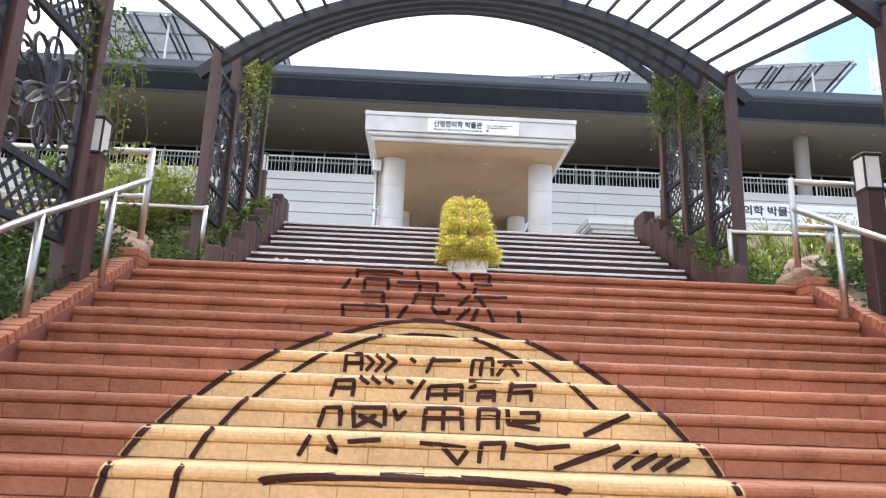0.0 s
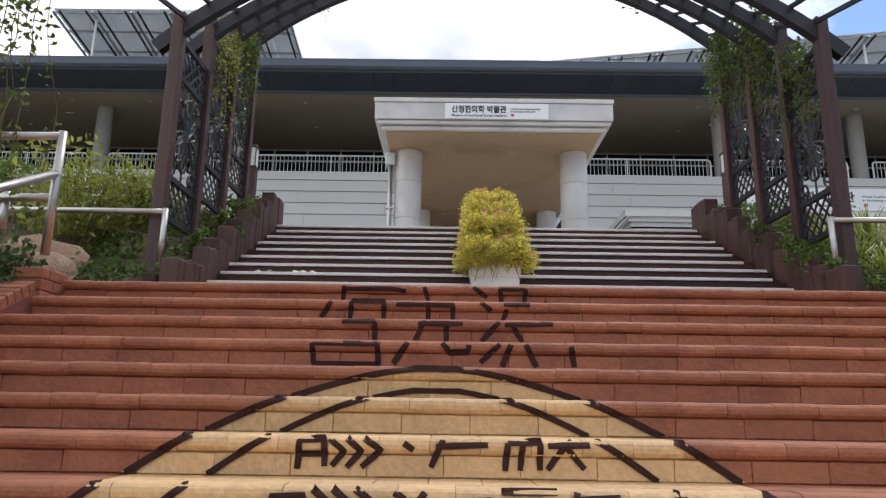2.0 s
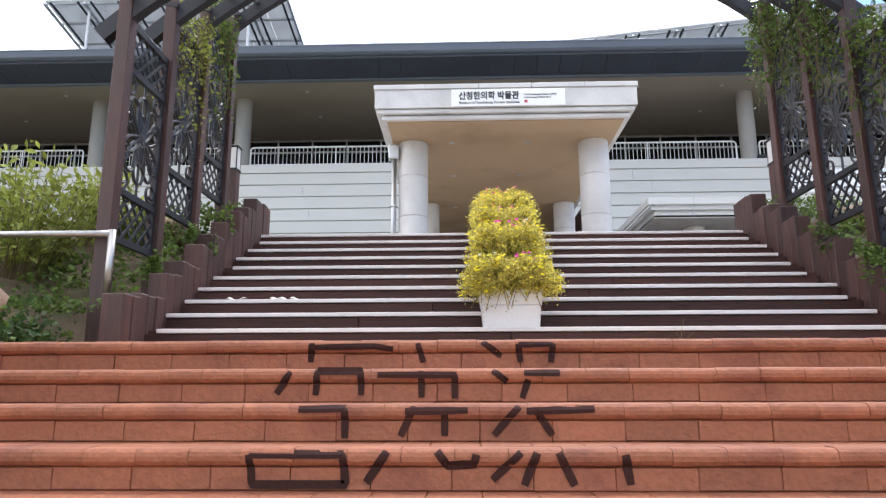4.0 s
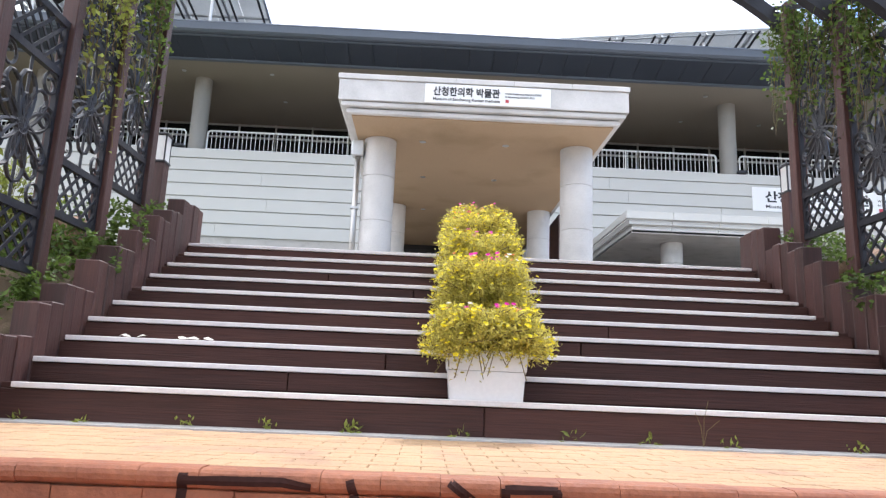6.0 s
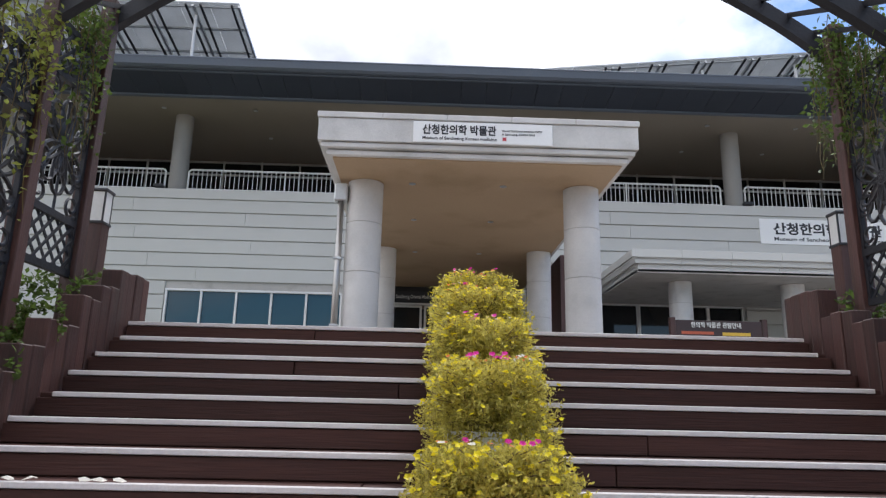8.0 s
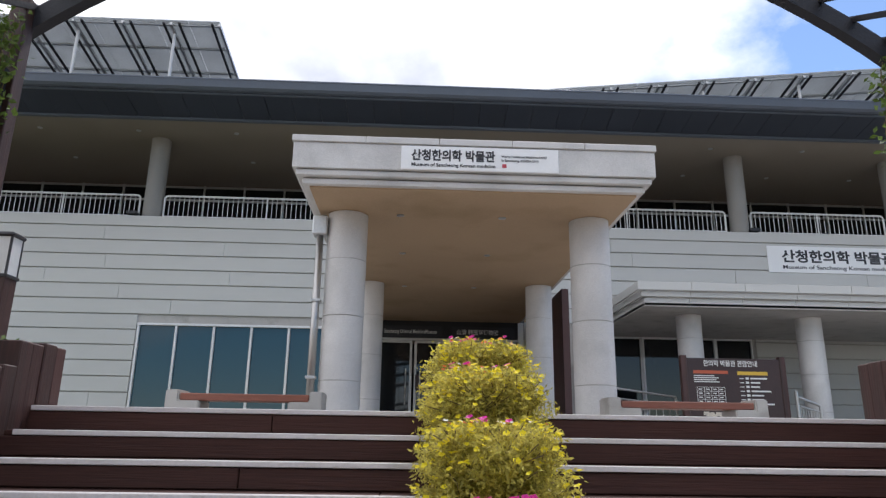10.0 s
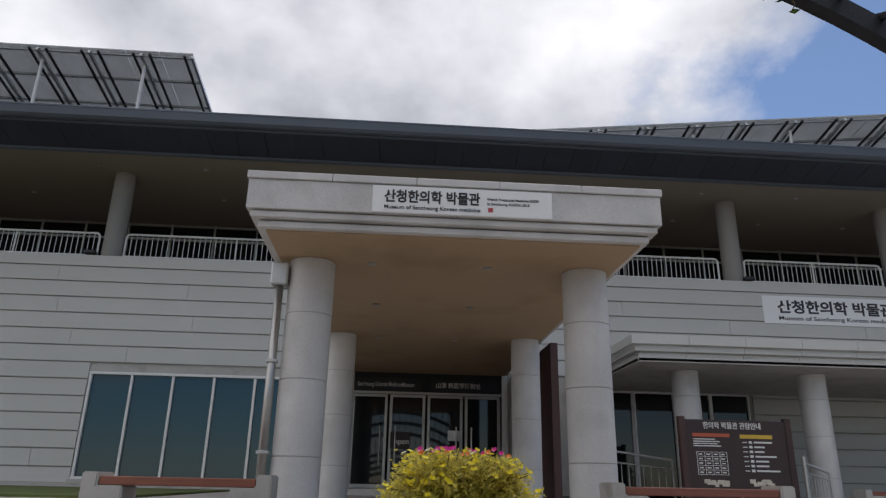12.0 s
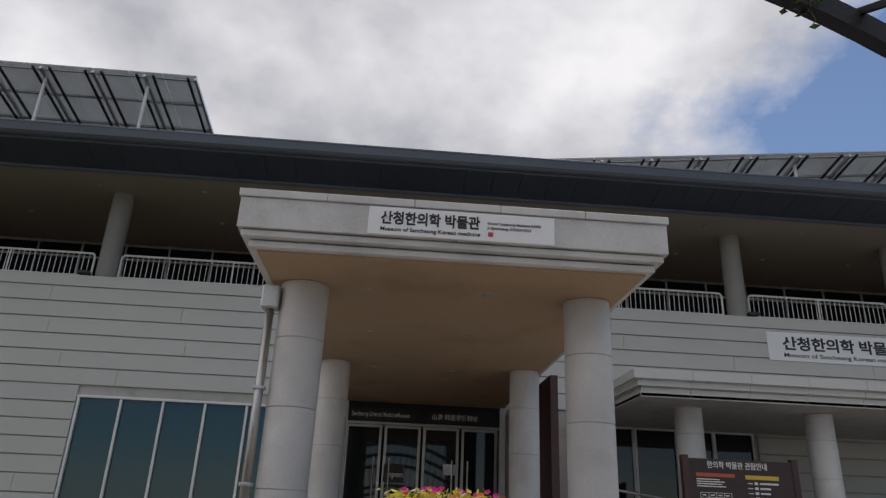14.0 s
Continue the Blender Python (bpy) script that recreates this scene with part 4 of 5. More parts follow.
# door details
for x0, words in ((DOOR_X0 + 0.1, "Sancheong Oriental MedicineMuseum"), (0.55, "山清 韩医学博物馆")):
    ds = thing("door_sign", "black sign strip above the entrance doors", "sign", at=(x0, DY - 0.025, 4.22))
    part("panel", cube(-0.08, 1.72, -0.02, 0, 0, 0.3, 0.004), BLACKP, ds)
    lettering("words", words, 0.16, SIGNWL, ds, (0.05, -0.022, 0.09), "", 1.5 if x0 < 0 else 1.2)
osn = thing("open_sign", "small dark hanging sign reading open on the door", "sign", at=(-0.55, DY - 0.03, 2.72))
part("panel", cube(0, 0.5, -0.015, 0, 0, 0.42, 0.01), BOARD, osn)
lettering("word", "open", 0.2, SIGNWL, osn, (0.09, -0.018, 0.12), "white lettering")
nt2 = thing("door_notice", "pale paper notice stuck on the door glass", "notice", at=(0.95, DY + 0.02, 2.95))
part("sheet", cube(0, 0.34, -0.004, 0, 0, 0.26), SIGNW, nt2)

# ---- notice board and ramp rails ----
NBX0, NBX1, NBY = 5.50, 7.94, 13.62
nb = thing("notice_board", "dark brown timber visitor notice board with printed panels", "notice board", at=(NBX0, NBY, PLAZA_Z - 0.012))
w, h = NBX1 - NBX0, 1.76
part("board", cube(0.13, w - 0.13, 0.02, 0.09, 0.08, h - 0.06, 0.006), BOARD, nb)
for x in (0.0, w - 0.14):
    part("post", cube(x, x + 0.14, 0.0, 0.13, 0, h, 0.01), POSTW, nb)
lettering("heading", "한의학 박물관 관람안내", 0.15, SIGNWL, nb, (0.52, 0.014, h - 0.23), "white heading", 1.25)
GOLD = material("yellow_print", (0.65, 0.42, 0.05), 0.6, bump=0)
REDP = material("red_print", (0.5, 0.11, 0.05), 0.6, bump=0)
PALEP = material("pale_map_print", (0.62, 0.55, 0.45), 0.6, var=0.4, scale=30, grain=60, bump=0)
rnd = random.Random(3)
part("subheading", cube(0.28, 1.08, 0.012, 0.019, h - 0.41, h - 0.34), REDP, nb)
part("subheading", cube(1.3, 2.0, 0.012, 0.019, h - 0.43, h - 0.35), GOLD, nb)
for i in range(4):
    part("text_line", cube(0.28, 0.28 + rnd.uniform(0.4, 0.72), 0.012, 0.019, h - 0.47 - 0.045 * i, h - 0.45 - 0.045 * i), SIGNWL, nb)
for i in range(7):
    z = h - 0.53 - 0.095 * i
    part("arrow", cube(1.34, 1.44, 0.012, 0.019, z + 0.012, z + 0.03), SIGNWL, nb)
    part("text_line", cube(1.48, 1.55, 0.012, 0.019, z, z + 0.05), SIGNWL, nb)
    part("text_line", cube(1.59, 1.59 + rnd.uniform(0.2, 0.5), 0.012, 0.019, z + 0.008, z + 0.042), SIGNWL, nb)
bm = bmesh.new()
for i in range(6):
    z = h - 0.72 - 0.09 * i
    box(bm, 0.33, 0.98, 0.012, 0.019, z, z + 0.008)
for x in (0.33, 0.5, 0.66, 0.82, 0.972):
    box(bm, x, x + 0.008, 0.011, 0.018, h - 1.17, h - 0.712)
part("table", bm, SIGNWL, nb, "white ruled timetable")
for i in range(5):
    for x in (0.37, 0.54, 0.70, 0.85):
        part("text_line", cube(x, x + 0.08, 0.012, 0.019, h - 0.775 - 0.09 * i, h - 0.75 - 0.09 * i), SIGNWL, nb)
for x in (0.42, 1.4):
    bm = bmesh.new()
    for i in range(7):
        bx, bz = x + 0.07 * i + rnd.uniform(0, 0.05), h - 1.44 + rnd.uniform(0, 0.12)
        box(bm, bx, bx + rnd.uniform(0.08, 0.17), 0.008 + 0.0008 * i, 0.019, bz, bz + rnd.uniform(0.05, 0.1))
    part("floor_plan", bm, PALEP, nb, "small pale floor plan print")

for x0, x1, y, zz in ((4.45, 6.0, 15.4, 0.0), (8.1, 8.62, 13.6, -0.25)):
    rr = thing("ramp_handrail", "polished steel ramp handrail with uprights", "handrail", at=(x0, y, PLAZA_Z - 0.012))
    L, t0, t1 = x1 - x0, 1.12 + zz, 0.92 + zz
    part("post", tube(bmesh.new(), [(0, 0, 0), (0, 0, t0 + 0.12)], 0.04, 12), STEEL, rr)
    part("post", tube(bmesh.new(), [(L, 0, 0), (L, 0, t1)], 0.03, 12), STEEL, rr)
    for f in (1.0, 0.78, 0.2):
        part("rail", tube(bmesh.new(), [(0, 0, t0 * f), (L, 0, t1 * f)], 0.03 if f == 1 else 0.02, 10), STEEL, rr)
    for i in range(1, 9):
        part("upright", tube(bmesh.new(), [(L * i / 9, 0, 0.2), (L * i / 9, 0, 0.78 * (t0 + (t1 - t0) * i / 9))], 0.011, 6), STEEL, rr)


# ---- stair handrails ----
def rail_thing(label, posts, runs, r=0.028):
    h = thing("handrail", label, "handrail", group="stair handrails")
    for p, q in posts:
        part("post", tube(bmesh.new(), [p, q], r + 0.002, 12), STEEL, h, smooth=True)
    for pts in runs:
        part("rail", tube(bmesh.new(), pts, r, 12), STEEL, h, smooth=True)
    return h


HL, HR = -3.52, 2.92
for x, s in ((-3.40, -1), (2.73, 1)):
    top = (x, -1.94, 0.93)
    low = (x, -1.94, 0.62)
    d = 0.53
    kx = HL if s < 0 else HR
    rail_thing("brushed steel stair handrail on slim posts",
               [((x, -1.94, 0.05), top), ((kx * 0.3 + x * 0.7, -2.5, slope_z(-2.5)), (kx * 0.3 + x * 0.7, -2.5, 0.62 - d * 0.56)),
                ((kx, -3.35, slope_z(-3.35)), (kx, -3.35, 0.62 - d * 1.41)), ((kx, -6.1, slope_z(-6.1)), (kx, -6.1, 0.62 - d * 4.16))],
               [[low, (kx * 0.3 + x * 0.7, -2.5, 0.62 - d * 0.56), (kx, -3.35, 0.62 - d * 1.41), (kx, -7.2, 0.62 - d * 5.26)]])
    gx = -3.52 if s < 0 else 3.06
    rail_thing("steel guard rail along the side path",
               [((gx, 0.12, 0.4), (gx, 0.12, 0.98)), ((x + s * 0.35, -1.9, 0.2), (x + s * 0.35, -1.9, 0.5))],
               [[(gx, 0.12, 0.95), (gx + s * 2.4, 0.1, 0.95)], [(x, -1.94, 0.90), (x + s * 1.6, -1.9, 0.90)],
                [(x, -1.94, 0.45), (x + s * 0.6, -1.92, 0.45)]])


# ---- bollard lamps ----
def bollard_lamp(x, y, base, top, label):
    b = thing("bollard_lamp", label, "lamp", group="bollard lamps", at=(x, y, base))
    hh, r = top - base, 0.078
    part("post", cube(-r, r, -r, r, 0, hh - 0.34, 0.006), POSTW, b)
    part("collar", cube(-r - 0.01, r + 0.01, -r - 0.01, r + 0.01, hh - 0.345, hh - 0.32, 0.004), BLACKP, b)
    for i in range(4):
        bm = cube(-r + 0.014, r - 0.014, -r + 0.004, -r + 0.012, hh - 0.32, hh - 0.035)
        bm.transform(Matrix.Rotation(i * math.pi / 2, 4, "Z"))
        part("lamp_pane", bm, FROST, b, "frosted white lamp pane")
        bm = cube(r - 0.014, r, -r, -r + 0.014, hh - 0.32, hh - 0.035)
        bm.transform(Matrix.Rotation(i * math.pi / 2, 4, "Z"))
        part("corner_bar", bm, BLACKP, b)
    part("cap", cube(-r - 0.012, r + 0.012, -r - 0.012, r + 0.012, hh - 0.035, hh, 0.01), BLACKP, b)


for x in (-3.66, 3.42):
    bollard_lamp(x, 3.22, PLAZA_Z - 0.2, 2.86, "square timber bollard lamp with frosted panes by the top step")
    bollard_lamp(-3.62 if x < 0 else 3.07, -2.56, -0.75, 0.95, "square timber bollard lamp with frosted panes by the side path")


# ---- planting ----
def leaf_cloud(name, points, size, mtl, parent=None, label="", seed=1, long=1.5, droop=0.5, flat=0.0):
    """Small folded leaves at the given places, joined in one mesh."""
    g = np.random.default_rng(seed)
    pts = np.asarray(points, float)
    n = len(pts)
    yaw = g.uniform(0, math.tau, n)
    pitch = g.normal(0.2, droop, n)
    d = np.stack([np.cos(yaw) * np.cos(pitch), np.sin(yaw) * np.cos(pitch), np.sin(pitch)], 1)
    s = np.cross(d, g.normal(0, 1, (n, 3)) * (1 - flat) + np.array([0, 0, 1.0]) * (0.5 + flat))
    s /= np.linalg.norm(s, axis=1, keepdims=True) + 1e-9
    nrm = np.cross(s, d)
    sz = (size * g.uniform(0.6, 1.3, n))[:, None]
    v = np.stack([pts, pts + d * sz * long * 0.5 + s * sz * 0.42 + nrm * sz * 0.12, pts + d * sz * long, pts + d * sz * long * 0.5 - s * sz * 0.42 + nrm * sz * 0.12], 1).reshape(-1, 3)
    i = np.arange(n)[:, None] * 4
    faces = np.concatenate([i + np.array([[0, 1, 2]]), i + np.array([[0, 2, 3]])])
    me = bpy.data.meshes.new(name)
    me.from_pydata(v.tolist(), [], faces.tolist())
    me.materials.append(mtl)
    ob = new(name, me)
    if parent:
        ob.parent = parent
    if label:
        tagged(ob, label)
    return ob


def flower_heads(name, points, size, mtl, parent, seed):
    g = random.Random(seed)
    bm = bmesh.new()
    for p in points:
        ax = Vector((g.uniform(-0.6, 0.6), g.uniform(-1.1, 0.1), 1)).normalized()
        a = ax.orthogonal().normalized()
        b = ax.cross(a)
        c = bm.verts.new(Vector(p) - ax * size * 0.2)
        r = size * g.uniform(0.75, 1.2)
        ring = []
        for k in range(10):
            t = k * math.tau / 10
            rr = r * (1.0 if k % 2 == 0 else 0.72)
            ring.append(bm.verts.new(Vector(p) + rr * (math.cos(t) * a + math.sin(t) * b) + ax * size * 0.15))
        for k in range(10):
            bm.faces.new((c, ring[k], ring[(k + 1) % 10]))
    return part(name, bm, mtl, parent)


def planter(step, seed, wide=0.42, up=0.29, trail=0.16):
    y0, z0 = W_FOOT + W_TREAD * (step - 1) + 0.02, W_RISE * step
    pl = thing("flower_planter", "white plastic planter overflowing with yellow moss roses", "planter", group="planters up the steps", at=(-0.252 + 0.013 * step, y0 + 0.14, z0))
    g = np.random.default_rng(seed)
    bm = bmesh.new()
    rings = []
    for hw, hd, z in ((0.225, 0.125, 0.0), (0.238, 0.135, 0.175), (0.245, 0.139, 0.18), (0.252, 0.142, 0.285), (0.256, 0.145, 0.30), (0.242, 0.13, 0.30), (0.237, 0.125, 0.26)):
        rings.append([bm.verts.new((sx * hw, sy * hd, z)) for sx, sy in ((-1, -1), (1, -1), (1, 1), (-1, 1))])
    for q, s in zip(rings, rings[1:]):
        for k in range(4):
            bm.faces.new((q[k], q[(k + 1) % 4], s[(k + 1) % 4], s[k]))
    bm.faces.new(rings[0][::-1])
    bm.faces.new(rings[-1])
    bmesh.ops.bevel(bm, geom=[e for e in bm.edges if abs(e.verts[0].co.z - e.verts[1].co.z) > 0.09], offset=0.012, segments=2, affect="EDGES")
    part("pot", bm, POT, pl)
    # stems grow out of the pot, arch over and trail
    pts, tips = [], []
    stems = bmesh.new()
    for i in range(640):
        a, rad = g.uniform(0, math.tau), g.uniform(0, 1) ** 0.55
        root = np.array([g.uniform(-0.2, 0.2), g.uniform(-0.11, 0.11), 0.27])
        end = np.array([math.copysign(abs(math.cos(a)) ** 0.5, math.cos(a)) * wide * rad, math.copysign(abs(math.sin(a)) ** 0.5, math.sin(a)) * 0.34 * rad, 0.30 + up * (1 - 0.42 * rad ** 5) * g.uniform(0.55, 1.08)])
        if rad > 0.8:
            end[2] -= trail * g.uniform(0, 1.4)
        if end[1] > 0.16 and end[2] < 0.45:
            end[1] = 0.16
        mid = (root + end) / 2 + np.array([0, 0, 0.06])
        for t in np.linspace(0.3, 1, 13):
            p = (1 - t) ** 2 * root + 2 * t * (1 - t) * mid + t * t * end
            for _ in range(4):
                pts.append(p + g.normal(0, 0.016, 3))
        tips.append(end)
        if i % 5 == 0:
            tube(stems, [root, mid, end], 0.0035, 3)
    if step == 1:
        for i in range(15):
            x0 = g.uniform(-0.27, 0.27)
            end = np.array([x0 + g.normal(0, 0.09), -0.17 + g.normal(0, 0.02), g.uniform(0.12, 0.26)])
            mid = np.array([x0, -0.22, 0.34])
            root = np.array([x0 * 0.8, -0.1, 0.29])
            for t in np.linspace(0.3, 1, 11):
                pts.append((1 - t) ** 2 * root + 2 * t * (1 - t) * mid + t * t * end + g.normal(0, 0.008, 3))
            tube(stems, [root, mid * 0.5 + (root + end) * 0.25, end], 0.003, 3)
    tagged(part("twig_mass", stems, STALK, pl), kind="stuff")
    tagged(leaf_cloud("foliage", pts, 0.0135, FOL, pl, "fine yellow-green succulent foliage", seed, long=2.2, droop=0.7), kind="stuff")
    tips = np.array(tips)
    front = tips[(tips[:, 1] < 0.17)]
    g.shuffle(front)
    up3 = np.array([0, -0.012, 0.018])
    ny, npk, nw = 270, 7 + seed % 4, 7
    if step > 8:
        npk = 16
    tagged(flower_heads("yellow_flower_mass", front[:ny] + up3, 0.0185, YELLOW, pl, seed), "small bright yellow flowers", kind="stuff")
    high = front[ny:][np.argsort(-front[ny:, 2])]
    front = np.concatenate([front[:ny], high])
    at = ny
    for nm, count, size, mtl in (("magenta_flower", npk, 0.021, PINK), ("white_flower", nw, 0.018, WHITEF), ("orange_flower", 7, 0.014, ORANGE)):
        for p in front[at:at + count]:
            flower_heads(nm, [p + up3 * 1.4], size, mtl, pl, seed + at)
        at += count


for step, seed in ((1, 40), (3, 51), (5, 62), (7, 73), (9, 84)):
    planter(step, seed, wide=0.43 if step == 1 else 0.40, up=0.25 if step == 1 else 0.30 if step == 9 else 0.37, trail=0.12 if step == 1 else 0.30)

g = np.random.default_rng(77)


def bank_points(n, x0, x1, y0, y1, up, clump=3.0, keep=0.45):
    out = []
    while len(out) < n:
        x, y = g.uniform(x0, x1), g.uniform(y0, y1)
        if noise.noise((x * clump, y * clump, 9.1)) * 0.5 + 0.5 > keep:
            out.append((x, y, ground_z(x, y) + abs(g.normal(0, up))))
    return out


# ivy and low cover on both banks
for x0, x1, nm in ((-5.6, RX0 - 0.22, "ground_ivy"), (RX1 + 0.22, 4.9, "ground_ivy")):
    tagged(leaf_cloud(nm, bank_points(7500, x0, x1, -7.5, 0.1, 0.09), 0.045, LEAF, seed=5), "dark green ivy spreading over the earth bank", "ivy", kind="stuff")
    tagged(leaf_cloud(nm, bank_points(2500, x0, x1, -7.5, 0.1, 0.14), 0.04, VINE, seed=6), "lighter green creeper among the ivy", "ivy", kind="stuff")
for x0, x1 in ((-4.6, WX0 - 0.2), (WX1 + 0.2, 4.2)):
    pts = [(x, y, max(z, slope_z(y) + 0.34 + 0.1 * g.random())) for x, y, z in bank_points(2600, x0, x1, -0.2, 3.1, 0.1, keep=0.4)]
    tagged(leaf_cloud("ground_ivy", pts, 0.042, VINE, seed=8), "green ivy behind the timber wall", "ivy", kind="stuff")


for x0, x1, n in ((WX0 - 0.26, WX0 + 0.05, 750), (WX1 - 0.03, WX1 + 0.26, 700)):
    pts = []
    while len(pts) < n:
        x, y = g.uniform(x0, x1), g.uniform(-0.3, 1.9)
        if noise.noise((x * 2.0, y * 2.3, 5.0)) > 0.08:
            pts.append((x, y, max(0.36, slope_z(y + 0.15) + 0.44) + 0.02 + abs(g.normal(0, 0.04)) - (0.22 * g.random() if abs(x - (x0 + x1) / 2) > 0.12 else 0.0)))
    tagged(leaf_cloud("ground_ivy", pts, 0.036, VINE, seed=10), "ivy trailing over the top of the timber wall", "ivy", kind="stuff")
for cx, cy, r in ((-3.72, -0.55, 0.36), (-4.55, -1.35, 0.30), (3.35, -0.6, 0.38)):
    pts = [(cx + g.normal(0, r * 0.5), cy + g.normal(0, r * 0.5), 0.0) for _ in range(900)]
    pts = [(x, y, ground_z(x, y) + abs(g.normal(0, 0.16)) * max(0.2, 1 - ((x - cx) ** 2 + (y - cy) ** 2) / r ** 2)) for x, y, z in pts]
    tagged(leaf_cloud("ground_ivy", pts, 0.045, LEAF, seed=14), "mound of dark ivy beside the head of the steps", "ivy", kind="stuff")
for x0, x1 in ((RX0 - 1.3, RX0 - 0.14), (RX1 + 0.14, RX1 + 1.35)):
    tagged(leaf_cloud("ground_ivy", bank_points(6500, x0, x1, -5.6, -1.75, 0.17, keep=0.36), 0.042, LEAF, seed=9), "deep dark green ivy mounded beside the kerb", "ivy", kind="stuff")


def vine(x, y, z0, z1, n, spread, seed, label, mtl=None, leaves=52):
    """A climber hanging over a panel: stems with leaves, thicker at the top."""
    v = thing("climbing_vine", label, "vine", group="climbing vines")
    q = np.random.default_rng(seed)
    st, pts = bmesh.new(), []
    for i in range(n):
        yy, zt = y + q.uniform(-spread, spread), z1 + q.normal(0, 0.1)
        zb = zt - (z1 - z0) * q.uniform(0.25, 1.0)
        line = []
        px, py = x + q.normal(0, 0.05), yy
        for t in np.linspace(0, 1, 9):
            px += q.normal(0, 0.015)
            py += q.normal(0, 0.03)
            line.append((px, py, zt + (zb - zt) * t))
        tube(st, line, 0.004, 3)
        for t in np.linspace(0, 1, leaves):
            k = min(7, int(t * 8))
            a, b = np.array(line[k]), np.array(line[k + 1])
            p = a + (b - a) * (t * 8 - k)
            if q.random() < 1.0 - 0.5 * t:
                pts.append(p + q.normal(0, 0.05, 3))
    tagged(part("twig_mass", st, STALK, v), kind="stuff")
    tagged(leaf_cloud("foliage", pts, 0.040, mtl or VINE, v, seed=seed, droop=0.6), kind="stuff")


vine(PL + 0.08, 2.45, 2.9, 4.35, 20, 0.34, 12, "green climber draped over the lattice panel", VINE)
vine(PL + 0.08, 1.6, 2.3, 3.9, 18, 0.35, 13, "sparse yellow-green climber on the lattice panel", LEAF2)
vine(PR - 0.08, 2.5, 2.9, 4.4, 46, 0.45, 14, "dense green climber hanging from the arch", VINE)
vine(PR - 0.08, 1.6, 2.45, 3.95, 44, 0.42, 15, "dense green climber hanging from the arch", VINE)
vine(PR - 0.08, 0.75, 1.9, 3.1, 20, 0.35, 16, "climber with small leaves on the lattice panel", VINE)
vine(PL + 0.05, -2.6, 0.2, 1.9, 16, 0.6, 17, "sparse green climber on the lattice panel", VINE)
vine(2.06, 2.9, 4.62, 5.02, 1, 0.03, 19, "thin hanging vine shoot on the arch", LEAF, 20)
vine(-2.64, 2.9, 4.60, 4.85, 1, 0.03, 20, "thin hanging vine shoot on the arch", LEAF, 16)


def shrub(x, y, high, wide, n, mtl, seed, label, leaf=0.05, name="shrub"):
    z = ground_z(x, y)
    s = thing(name, label, "shrub", at=(x, y, z))
    q = np.random.default_rng(seed)
    st, pts = bmesh.new(), []
    for i in range(n):
        a, r = q.uniform(0, math.tau), wide * q.uniform(0.1, 1) ** 0.6
        tip = np.array([math.cos(a) * r, math.sin(a) * r, high * q.uniform(0.55, 1.0) * (1 - 0.35 * r / wide)])
        root = np.array([math.cos(a) * r * 0.35, math.sin(a) * r * 0.35, 0])
        tube(st, [root, (root + tip) / 2 + np.array([0, 0, 0.05]), tip], 0.006, 3, 0.002)
        for t in np.linspace(0.2, 1, 22):
            pts.append(root + (tip - root) * t + q.normal(0, 0.035, 3))
    tagged(part("twig_mass", st, STALK, s), kind="stuff")
    tagged(leaf_cloud("foliage", pts, leaf, mtl, s, seed=seed, long=2.0, droop=0.7), kind="stuff")


shrub(-4.9, 0.9, 1.5, 0.8, 90, LEAF2, 31, "tall yellow-green weeds on the bank")
shrub(-4.6, 2.0, 1.15, 0.6, 60, LEAF2, 32, "tall leafy weeds beside the pergola")
shrub(-6.0, 1.6, 1.1, 0.9, 80, VINE, 33, "bushy green weeds on the bank")
shrub(-7.4, 0.9, 0.9, 0.9, 60, LEAF2, 34, "low yellow-green bush on the bank")
shrub(-5.2, -0.6, 0.45, 0.7, 60, VINE, 35, "low green bush by the path")


def grass_clump(x, y, seed):
    z = ground_z(x, y)
    s = thing("grass_clump", "arching bright yellow-green grass clump", "grass", group="grass clumps", at=(x, y, z))
    q = random.Random(seed)
    bm = bmesh.new()
    for i in range(90):
        a, r, hh = q.uniform(0, math.tau), q.uniform(0.2, 0.42), q.uniform(0.3, 0.5)
        d = Vector((math.cos(a), math.sin(a), 0))
        sd = Vector((-d.y, d.x, 0)) * 0.009
        root = d * q.uniform(0, 0.1)
        ln = [root, root + d * r * 0.35 + Vector((0, 0, hh * 0.75)), root + d * r * 0.75 + Vector((0, 0, hh)), root + d * r * 1.15 + Vector((0, 0, hh * 0.8))]
        vs = [(bm.verts.new(p - sd * (1 - k / 3.3)), bm.verts.new(p + sd * (1 - k / 3.3))) for k, p in enumerate(ln)]
        for (a0, b0), (a1, b1) in zip(vs, vs[1:]):
            bm.faces.new((a0, b0, b1, a1))
    tagged(part("blade_mass", bm, LEAF2, s), kind="stuff")


for i in range(16):
    grass_clump(3.75 + 0.5 * (i % 6) + 0.1 * (i % 3), 0.4 + 0.55 * (i // 6) + 0.12 * (i % 2), 100 + i)


def rock(x, y, sx, sy, sz, seed):
    bm = bmesh.new()
    bmesh.ops.create_icosphere(bm, subdivisions=3, radius=1)
    for v in bm.verts:
        n = noise.noise(v.co * 1.3 + Vector((seed, 0, 0))) * 0.45 + noise.noise(v.co * 2.6 + Vector((seed, 3, 0))) * 0.22 + noise.noise(v.co * 7 + Vector((seed, 5, 0))) * 0.06
        v.co = Vector((v.co.x * sx, v.co.y * sy, max(v.co.z, -0.5) * sz)) * (1 + n)
    ob = part("rock", bm, ROCK, at=(x, y, ground_z(x, y) + sz * 0.25), smooth=True)
    return tagged(ob, "weathered tan boulder half buried in the bank", "rock", group="bank boulders")


